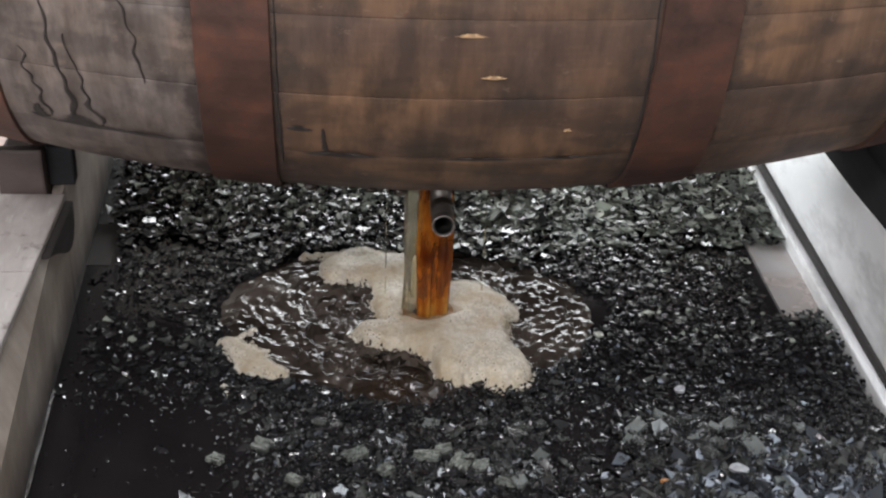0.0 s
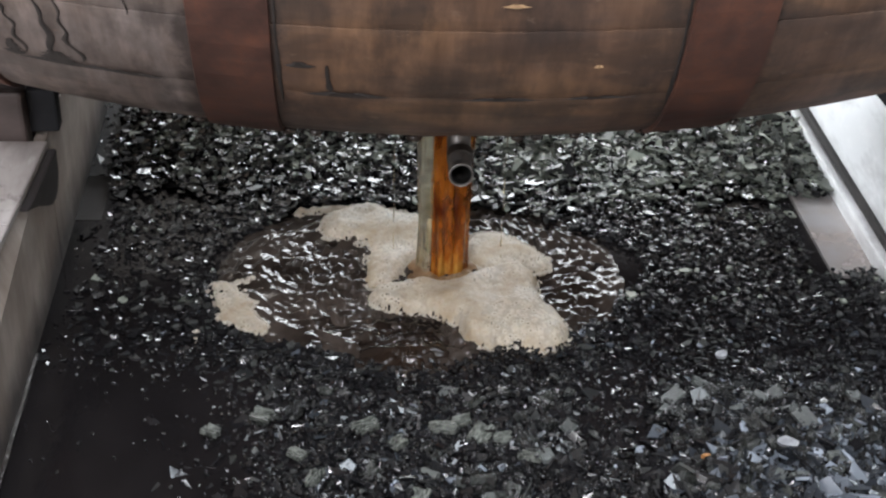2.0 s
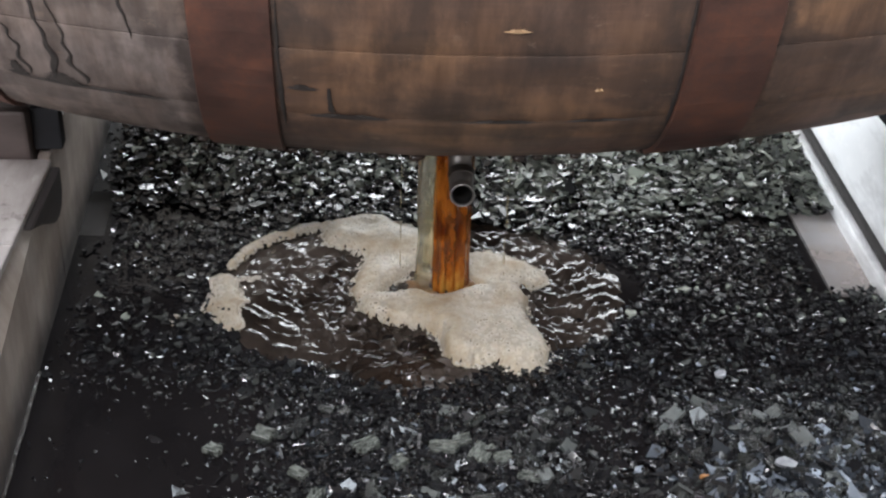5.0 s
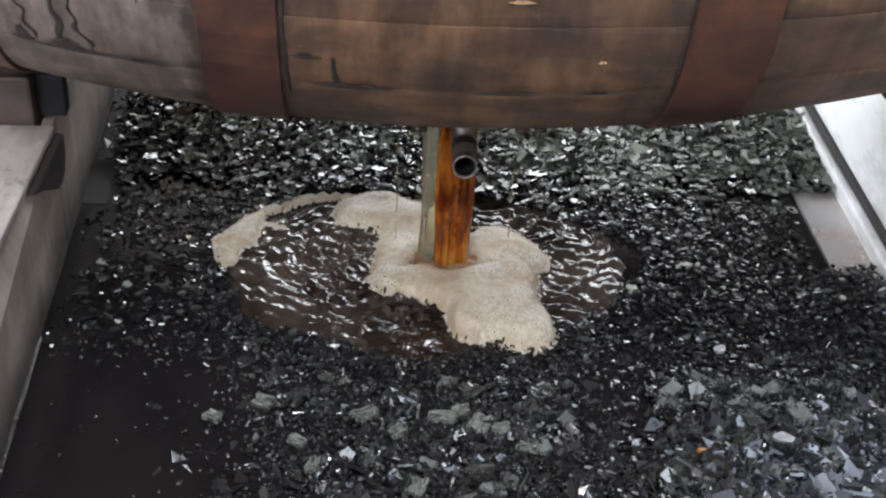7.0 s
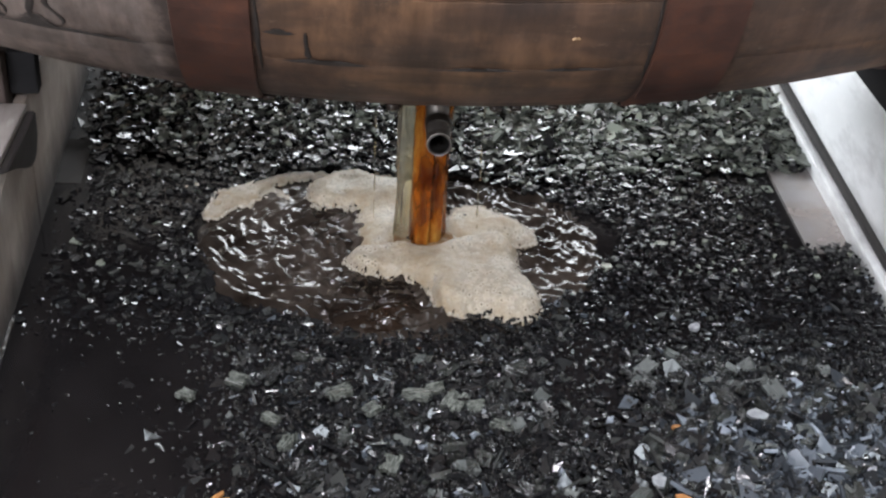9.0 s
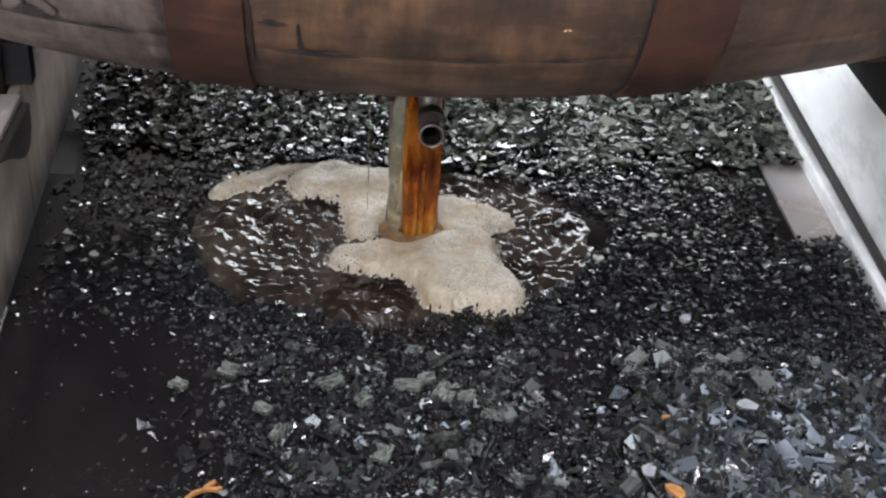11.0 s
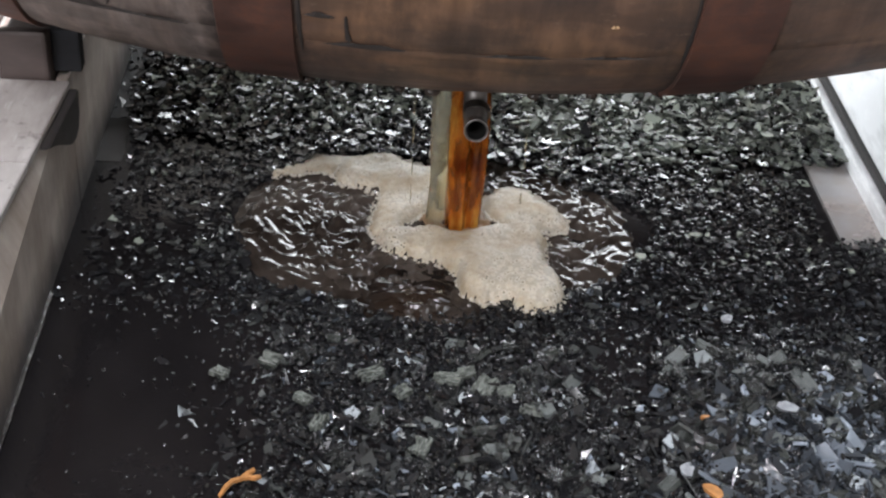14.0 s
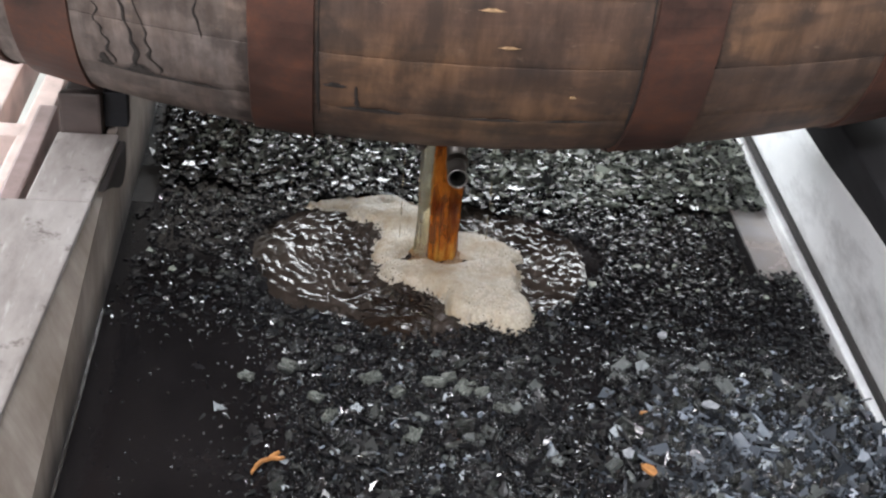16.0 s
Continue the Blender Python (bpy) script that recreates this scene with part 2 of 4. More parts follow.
OAK = oak("weathered_oak")
RUST = rusty("rusted_hoop_iron")
STEEL_L = streaked_steel("stained_steel")
STEEL_TOP = worn_plate("worn_steel_plate")
STEEL_R = steel("bright_steel", (0.80, 0.815, 0.825), 0.36, 0.28, (0.30, 0.30, 0.30), 0.75)
STEEL_WET = steel("wet_ledge_steel", (0.36, 0.35, 0.35), 0.16, 0.3, (0.26, 0.17, 0.12), 0.7)
BROWN_WET = steel("brown_wet_steel", (0.020, 0.016, 0.014), 0.7, 0.0, (0.012, 0.010, 0.009), 0.8)
# Near-black that stands for shade: the gap by the right wall, the chock's recess.
SHADE_BLACK = steel("shade_black_steel", (0.010, 0.010, 0.012), 0.8, 0.0, (0.008, 0.008, 0.009), 0.7)
ROSE_PAINT = plain("worn_rose_brown_paint", (0.27, 0.20, 0.19), 0.5, spread=0.35)
DARK_STEEL = steel("dark_steel", (0.055, 0.05, 0.05), 0.5, 0.3, (0.03, 0.025, 0.02), 0.7)
BROWN_STEEL = steel("brown_painted_steel", (0.075, 0.056, 0.051), 0.5, 0.1, (0.035, 0.026, 0.023), 0.8)
PIPE_STEEL = steel("stainless_tube", (0.20, 0.19, 0.18), 0.3, 0.8, (0.09, 0.075, 0.065), 0.6)
LIP_STEEL = steel("worn_tube_lip", (0.32, 0.31, 0.30), 0.25, 0.8, (0.2, 0.17, 0.15), 0.5)
PINK_PAINT = plain("faded_pink_paint", (0.62, 0.50, 0.46), 0.55)
RED_PAINT = plain("red_paint", (0.55, 0.09, 0.05), 0.5)
CONCRETE = plain("concrete", (0.30, 0.30, 0.28), 0.8, scale=6.0)
WALL = plain("lime_washed_wall", (0.42, 0.395, 0.36), 0.85, scale=3.0, spread=0.15)
BOARD = plain("ceiling_boards", (0.20, 0.15, 0.11), 0.8, scale=4.0)
CHARCOAL = charcoal_material("wet_charcoal", ((0.010, 0.010, 0.0115), (0.016, 0.0165, 0.018), (0.026, 0.0275, 0.028), (0.06, 0.064, 0.06)), (0.07, 0.16, 0.32), 0.16)
# Grey-green flakes, their tones raised for daylight reaching in behind the barrel.
BACKLIT_CHAR = charcoal_material("backlit_grey_charcoal", ((0.05, 0.055, 0.048), (0.16, 0.180, 0.150), (0.31, 0.345, 0.288), (0.47, 0.50, 0.43)), (0.28, 0.42, 0.6), 0.25)
# Dry flakes whose pale blue tones also carry the skylight's sheen.
DRY_SHEEN = charcoal_material("dry_sheen_charcoal", ((0.014, 0.016, 0.019), (0.055, 0.064, 0.076), (0.15, 0.172, 0.205), (0.38, 0.43, 0.50)), (0.10, 0.18, 0.34), 0.4)
BEAD = whiskey_surface("whiskey_bead", ((0.008, 0.008, 0.008), (0.02, 0.019, 0.018)), 0.03, 0.0)
FLAKE = flake_material()
PALE_FLAKE = pale_flake_material()
LIQUID = whiskey_surface("whiskey_surface", ((0.009, 0.0080, 0.0085), (0.014, 0.0125, 0.0132)), 0.05, 0.08)
LIQUID.node_tree.nodes["Principled BSDF"].inputs["Specular IOR Level"].default_value = 0.55
CHURNED = whiskey_surface("churned_whiskey", ((0.013, 0.0095, 0.0075), (0.066, 0.053, 0.045)), 0.13, 0.22)
AMBER_CHOP = whiskey_surface("amber_chop", ((0.008, 0.0065, 0.006), (0.026, 0.017, 0.012)), 0.06, 0.2)
FOAM = foam_material("foam", ((0.32, 0.25, 0.16), (0.465, 0.412, 0.325), (0.555, 0.512, 0.43)))
AMBER_FOAM = foam_material("amber_foam", ((0.10, 0.048, 0.016), (0.22, 0.125, 0.055), (0.40, 0.31, 0.19)))


def lace_material(name, low, high):
    """Thin broken froth: strands of bubbles with clear gaps between."""
    m, nt, bs = nodes_of(name)
    v = coords(nt)
    vor = mk(nt, "ShaderNodeTexVoronoi", Scale=210.0)
    nt.links.new(v, vor.inputs["Vector"])
    cover = noise_tex(nt, v, 38.0, 5.0, 0.7)
    nt.links.new(ramp(nt, cover, [(low, grey(0)), (high, grey(1))]), bs.inputs["Alpha"])
    nt.links.new(ramp(nt, vor.outputs["Distance"], [(0.0, (0.35, 0.30, 0.24)), (0.4, (0.66, 0.61, 0.53))]), bs.inputs["Base Color"])
    bs.inputs["Roughness"].default_value = 0.35
    bumped(nt, bs, vor.outputs["Distance"], 0.5, 0.001)
    return m


FILM = lace_material("foam_film", 0.60, 0.95)
BUBBLE, _nt, _bs = nodes_of("bubble_film")
_bs.inputs["Base Color"].default_value = (0.66, 0.61, 0.52, 1)
_bs.inputs["Roughness"].default_value = 0.08
_bs.inputs["Transmission Weight"].default_value = 0.25
AMBER = stream_material("amber_whiskey", (0.15, 0.028, 0.005), (0.52, 0.16, 0.02), (0.92, 0.50, 0.10), 0.55, 42.0)
PALE = stream_material("pale_whiskey_sheet", (0.80, 0.70, 0.42), (0.88, 0.84, 0.66), (0.92, 0.91, 0.84), 0.88, 42.0)
# Black that puts the shade of the pipe's mouth into its colour.
BORE_SHADE = plain("pipe_inside_shade", (0.008, 0.007, 0.006), 0.6)
WET_SEAM = whiskey_surface("wet_seam_film", ((0.02, 0.018, 0.017), (0.08, 0.07, 0.065)), 0.05, 0.9)
# Near-black for the shade inside the groove along the right wall.
GROOVE_BLACK = plain("groove_black", (0.018, 0.016, 0.015), 0.75)
TAR = plain("dried_black_run", (0.036, 0.029, 0.026), 0.75, scale=60.0, spread=0.4)
WET_TAR = plain("wet_black_drop", (0.035, 0.026, 0.022), 0.25, scale=60.0, spread=0.4)
GOUGE = plain("fresh_gouged_oak", (0.55, 0.36, 0.20), 0.7, scale=90.0)
CHIP = plain("toasted_oak_chip", (0.44, 0.20, 0.065), 0.55, scale=120.0, spread=0.4)
ASH = plain("ash_grey_char", (0.28, 0.29, 0.31), 0.5, scale=160.0, spread=0.4)


# ---- mesh helpers ----
def mesh_ob(name, verts, faces, material, parent=None, smooth=False, label=""):
    me = bpy.data.meshes.new(name)
    me.from_pydata([tuple(v) for v in verts], [], faces)
    me.materials.append(material)
    if smooth:
        me.polygons.foreach_set("use_smooth", [True] * len(me.polygons))
    me.update()
    ob = new(name, me)
    ob.parent = parent
    return tagged(ob, label)


def part(name, bm, material, parent=None, label="", smooth=False):
    me = bpy.data.meshes.new(name)
    bmesh.ops.recalc_face_normals(bm, faces=bm.faces)
    bm.to_mesh(me)
    bm.free()
    me.materials.append(material)
    if smooth:
        me.polygons.foreach_set("use_smooth", [True] * len(me.polygons))
    ob = new(name, me)
    ob.parent = parent
    return tagged(ob, label)


def hull_box(corners, bevel=0.002):
    """A bevelled solid from eight corners: four below, four above, in the same order."""
    bm = bmesh.new()
    v = [bm.verts.new(c) for c in corners]
    for f in ((0, 3, 2, 1), (4, 5, 6, 7), (0, 1, 5, 4), (1, 2, 6, 5), (2, 3, 7, 6), (3, 0, 4, 7)):
        bm.faces.new([v[i] for i in f])
    if bevel:
        bmesh.ops.bevel(bm, geom=list(bm.edges), offset=bevel, segments=2, affect="EDGES", profile=0.6)
    return bm


def box(x0, x1, y0, y1, z0, z1, bevel=0.002):
    return hull_box([(x0, y0, z0), (x1, y0, z0), (x1, y1, z0), (x0, y1, z0), (x0, y0, z1), (x1, y0, z1), (x1, y1, z1), (x0, y1, z1)], bevel)


def skewed(x0, x1, s, y0, y1, z0, z1, bevel=0.002):
    """A box whose sides run along x = x0 + s * (0.58 - y)."""
    a, b = s * (0.58 - y0), s * (0.58 - y1)
    return hull_box([(x0 + a, y0, z0), (x1 + a, y0, z0), (x1 + b, y1, z0), (x0 + b, y1, z0), (x0 + a, y0, z1), (x1 + a, y0, z1), (x1 + b, y1, z1), (x0 + b, y1, z1)], bevel)


# ---- the room ----
FLOOR_Z = -0.62


def room():
    tagged(part("floor", box(-4.2, 4.2, -4.2, 5.2, FLOOR_Z - 0.2, FLOOR_Z, 0), CONCRETE), "grey concrete floor of the dumping room", "floor", kind="structure")
    bm = box(-4.2, 4.2, -4.2, -2.5, 3.7, 3.85, 0)
    for x0, x1, y0, y1 in ((-4.2, 4.2, -1.9, -0.5), (-4.2, 4.2, 0.7, 5.2), (-4.2, 0.1, -0.5, 0.7), (1.7, 4.2, -0.5, 0.7), (-4.2, -1.0, -2.5, -1.9), (0.0, 4.2, -2.5, -1.9)):
        piece = box(x0, x1, y0, y1, 3.7, 3.85, 0)
        me = bpy.data.meshes.new("ceiling_piece")
        piece.to_mesh(me)
        piece.free()
        bm.from_mesh(me)
        bpy.data.meshes.remove(me)
    tagged(part("ceiling", bm, BOARD), "dark boarded ceiling with two skylights", "ceiling", kind="structure")
    south = tagged(part("wall_south", box(-4.2, 4.2, -4.4, -4.2, FLOOR_Z, 0.9, 0), WALL), "plain washed wall with a wide window", "wall", kind="structure")
    for x0, x1, z0, z1 in ((-4.2, -4.0, 0.9, 2.9), (-1.4, 4.2, 0.9, 2.9), (-4.2, 4.2, 2.9, 3.7)):
        part("wall_panel", box(x0, x1, -4.4, -4.2, z0, z1, 0), WALL, south)
    tagged(part("wall_east", box(4.2, 4.4, -4.2, 5.2, FLOOR_Z, 3.7, 0), WALL), "plain washed wall", "wall", kind="structure")
    north = tagged(part("wall_north", box(-4.2, 4.2, 5.2, 5.4, FLOOR_Z, 0.75, 0), WALL), "plain washed wall with a wide window", "wall", kind="structure")
    for x0, x1, z0, z1 in ((-4.2, -0.55, 0.75, 2.25), (2.75, 4.2, 0.75, 2.25), (-4.2, 4.2, 2.25, 3.7)):
        part("wall_panel", box(x0, x1, 5.2, 5.4, z0, z1, 0), WALL, north)
    west = tagged(part("wall_west", box(-4.4, -4.2, -4.2, 5.2, FLOOR_Z, 0.6, 0), WALL), "plain washed wall with a window", "wall", kind="structure")
    for y0, y1, z0, z1 in ((-4.2, 1.7, 0.6, 2.4), (4.5, 5.2, 0.6, 2.4), (-4.2, 5.2, 2.4, 3.7)):
        part("wall_panel", box(-4.4, -4.2, y0, y1, z0, z1, 0), WALL, west)


room()

# ---- the trough ----
SL, SR = -0.06, 0.067
XL, XR = -0.384, 0.448
WALL_L = -0.389


def trough():
    base = new("dump_trough")
    tagged(base, "stained steel dumping trough half full of whiskey and charcoal", "trough")
    near, far = XL - 0.004 + SL * 1.08, XL - 0.004
    part("side_wall", hull_box([(WALL_L - 0.012, -0.5, -0.02), (WALL_L, -0.5, -0.02), (WALL_L, 0.58, -0.02), (WALL_L - 0.012, 0.58, -0.02), (near - 0.012, -0.5, 0.1425), (near, -0.5, 0.1425), (far, 0.58, 0.1425), (far - 0.012, 0.58, 0.1425)], 0.002), STEEL_L, base, "brown-stained steel side leaning outwards")
    part("side_wall", box(WALL_L - 0.012, WALL_L, 0.581, 1.5, -0.02, 0.1425), STEEL_L, base, "brown-stained steel side")
    part("side_wall", box(WALL_L - 0.012, WALL_L, -0.5, 1.5, -0.3, -0.021), STEEL_L, base)
    verts, faces, prof = [], [], []
    for i in range(15):
        z = -0.3 if i == 0 else 0.168 * (i - 1) / 13
        prof.append((0.012 + 0.024 * max(0.0, z / 0.168) ** 2, z if i == 0 else z * 0.77))
    prof += [(x + 0.003, z) for x, z in prof[::-1]]
    for y in [-0.5 + 2.0 * k / 40 for k in range(41)]:
        verts += [(XR + SR * (0.58 - y) + x + 0.0012 * noise.noise((y * 7, z * 12, 2)), y, z * (1 + 0.6 * max(-0.5, min(0.4, 0.58 - y))) if z > 0 else z) for x, z in prof]
    m = len(prof)
    faces = [(k * m + i, k * m + (i + 1) % m, (k + 1) * m + (i + 1) % m, (k + 1) * m + i) for k in range(40) for i in range(m)]
    faces += [tuple(range(m))[::-1], tuple(40 * m + i for i in range(m))]
    mesh_ob("side_wall", verts, faces, STEEL_R, base, True, "bright pale steel side, bowed outwards")
    part("lower_strip", skewed(XR - 0.004, XR + 0.008, SR, 0.22, 1.5, -0.3, 0.019, 0.003), STEEL_R, base, "bright steel strip")
    # Dark band laid where the groove between strip and wall falls into shade.
    part("groove_shade", skewed(XR + 0.007, XR + 0.0135, SR, -0.5, 1.5, 0.0, 0.0275, 0.002), GROOVE_BLACK, base, "black band standing in for the shaded groove above the strip")
    part("end_wall", box(-0.47, 0.55, -0.52, -0.5, -0.3, 0.146), STEEL_L, base)
    part("end_wall", box(-0.42, 0.46, 1.5, 1.52, -0.3, 0.146), STEEL_L, base)
    part("bottom", box(-0.47, 0.55, -0.5, 1.5, -0.32, -0.3), STEEL_L, base)
    part("ledge", box(WALL_L - 0.002, WALL_L + 0.027, 0.66, 0.748, -0.02, -0.0026, 0), BROWN_WET, base, "dark brown steel ledge awash in whiskey")
    part("ledge", skewed(XR - 0.050, XR - 0.002, SR, 0.555, 0.715, -0.02, 0.001, 0.0), STEEL_WET, base, "wet rust-tinted steel ledge just under the surface")
    for x, y in ((-0.44, -0.45), (0.5, -0.45), (-0.41, 1.45), (0.44, 1.45)):
        part("leg", box(x - 0.03, x + 0.03, y - 0.03, y + 0.03, FLOOR_Z, -0.32), DARK_STEEL, base)
    return base


dump_trough = trough()


def left_plate():
    ob = new("rail_plate")
    tagged(ob, "worn grey steel plate along the trough's edge", "steel plate")
    part("top_plate", skewed(XL - 0.068, XL + 0.002, SL, 0.4225, 0.565, 0.143, 0.151), STEEL_TOP, ob)
    part("top_plate", skewed(XL - 0.125, XL + 0.002, SL, -0.5, 0.421, 0.143, 0.151), STEEL_TOP, ob)
    part("side_channel", skewed(XL - 0.100, XL - 0.084, SL, 0.30, 0.72, 0.0, 0.045), DARK_STEEL, ob, "dark channel beside the plate")
    bm = bmesh.new()
    outline = [(0.566, 0.1425), (0.564, 0.118), (0.556, 0.104), (0.545, 0.0985), (0.532, 0.100), (0.515, 0.110), (0.490, 0.126), (0.455, 0.1425)]
    sides = [[bm.verts.new((XL + SL * (0.58 - y) + dx, y, z)) for y, z in outline] for dx in (0.0005, 0.009)]
    bm.faces.new(sides[0])
    bm.faces.new(sides[1][::-1])
    for i in range(len(outline)):
        q = (i + 1) % len(outline)
        bm.faces.new((sides[0][i], sides[0][q], sides[1][q], sides[1][i]))
    bmesh.ops.bevel(bm, geom=list(bm.edges), offset=0.0012, segments=2, affect="EDGES")
    part("bracket", bm, DARK_STEEL, ob, "dark rounded tongue hanging under the plate")
    part("post", box(XL - 0.09, XL - 0.03, 0.0, 0.06, FLOOR_Z, 0.143), DARK_STEEL, ob)
    return ob


left_plate()


def rails():
    a = tagged(part("barrel_rail", skewed(XL - 0.074, XL - 0.02, SL, 0.608, 1.6, 0.06, 0.176, 0.004), BROWN_STEEL), "brown painted steel rail carrying the barrel", "rail", "barrel rails")
    part("rail_post", box(-0.44, -0.39, 1.0, 1.05, FLOOR_Z, 0.06), DARK_STEEL, a)
    # The right rail's black colour stands in for a deep shadowed gap.
    b = tagged(part("barrel_rail", skewed(XR + 0.034, XR + 0.36, SR, 0.2, 1.6, 0.02, 0.178, 0.004), SHADE_BLACK), "steel rail beside the bright trough wall, coloured black for the shadowed gap", "rail", "barrel rails")
    part("rail_post", box(0.52, 0.57, 1.0, 1.05, FLOOR_Z, 0.02), DARK_STEEL, b)


rails()
chock = tagged(part("chock", hull_box([(-0.452, 0.572, 0.10), (-0.404, 0.572, 0.10), (-0.404, 0.605, 0.10), (-0.452, 0.605, 0.10), (-0.452, 0.572, 0.199), (-0.404, 0.572, 0.199), (-0.404, 0.598, 0.190), (-0.452, 0.598, 0.190)], 0.004), BROWN_STEEL), "brown steel chock holding the barrel on its rail", "chock")
# Added block, coloured black as the shade of the recess beside the chock.
part("recess_shade", box(-0.4035, -0.376, 0.588, 0.606, 0.1475, 0.193, 0.002), SHADE_BLACK, chock, "black block standing in for the shaded recess beside the chock")


def side_frame():
    """The painted steelwork beside the trough."""
    f = new("painted_frame")
    tagged(f, "faded pink painted steel frame beside the trough", "steel frame")
    part("beam", hull_box([(-0.585, 0.2, -0.06), (-0.545, 0.2, -0.06), (-0.525, 1.0, -0.06), (-0.555, 1.0, -0.06), (-0.585, 0.2, 0.0), (-0.545, 0.2, 0.0), (-0.525, 1.0, 0.0), (-0.555, 1.0, 0.0)], 0.003), PINK_PAINT, f)
    part("beam", box(-1.1, -0.555, 0.80, 0.835, -0.05, 0.0, 0.003), PINK_PAINT, f)
    part("beam", hull_box([(-0.64, 0.8, -0.07), (-0.60, 0.8, -0.07), (-0.585, 1.6, -0.07), (-0.625, 1.6, -0.07), (-0.64, 0.8, -0.005), (-0.60, 0.8, -0.005), (-0.585, 1.6, -0.005), (-0.625, 1.6, -0.005)], 0.003), PINK_PAINT, f)
    part("edge_beam", hull_box([(-0.520, 0.25, 0.02), (-0.494, 0.25, 0.02), (-0.484, 0.715, 0.02), (-0.508, 0.715, 0.02), (-0.520, 0.25, 0.10), (-0.494, 0.25, 0.10), (-0.484, 0.715, 0.10), (-0.508, 0.715, 0.10)], 0.004), ROSE_PAINT, f, "worn rose-brown edge beam")
    part("strut", box(-0.515, -0.495, 0.40, 0.44, -0.06, 0.022, 0.002), ROSE_PAINT, f)
    part("shelf", box(-1.1, -0.6, 0.2, 0.80, -0.30, -0.28, 0.003), BROWN_STEEL, f)
    for x, y in ((-0.57, 0.25), (-1.05, 0.8), (-0.61, 1.55)):
        part("leg", box(x - 0.018, x + 0.018, y - 0.018, y + 0.018, FLOOR_Z, -0.05), PINK_PAINT, f)
    tagged(part("red_box", box(-0.575, -0.545, 1.02, 1.10, 0.0, 0.03, 0.004), RED_PAINT), "small red painted box on the frame", "box")


side_frame()

# ---- the barrel ----
BX, BY, BZ, BHALF = 0.0125, 0.707, 0.457, 0.545


def barrel_radius(x):
    return 0.33 - 0.055 * (x / 0.45) ** 2


def surface_strip(name, parent, material, x, a0, a1, w, seed, wander):
    """A thin ragged film on the barrel from angle a0 to a1, about w wide along x."""
    n = 26
    verts, faces = [], []
    for i in range(n + 1):
        p = i / n
        a = radians(a0 + (a1 - a0) * p)
        c = x + wander * p + 0.5 * wander * noise.noise((p * 6, seed * 3.1, 0))
        half = w / 2 * (0.3 + 0.7 * p if p < 0.9 else 9.3 * (1 - p) + 0.07) * (1 + 0.95 * noise.noise((p * 12, seed * 2.3, 4)))
        for q, lift in ((-1, 0.0008), (-0.5, 0.0014), (0.5, 0.0014), (1, 0.0008)):
            xx = c + q * half + 0.15 * half * noise.noise((p * 14, q, seed))
            r = barrel_radius(xx) + lift
            verts.append((xx, r * math.cos(a), r * math.sin(a)))
    for i in range(n):
        faces += [(i * 4 + j, i * 4 + j + 1, i * 4 + 5 + j, i * 4 + 4 + j) for j in range(3)]
    return mesh_ob(name, verts, faces, material, parent)


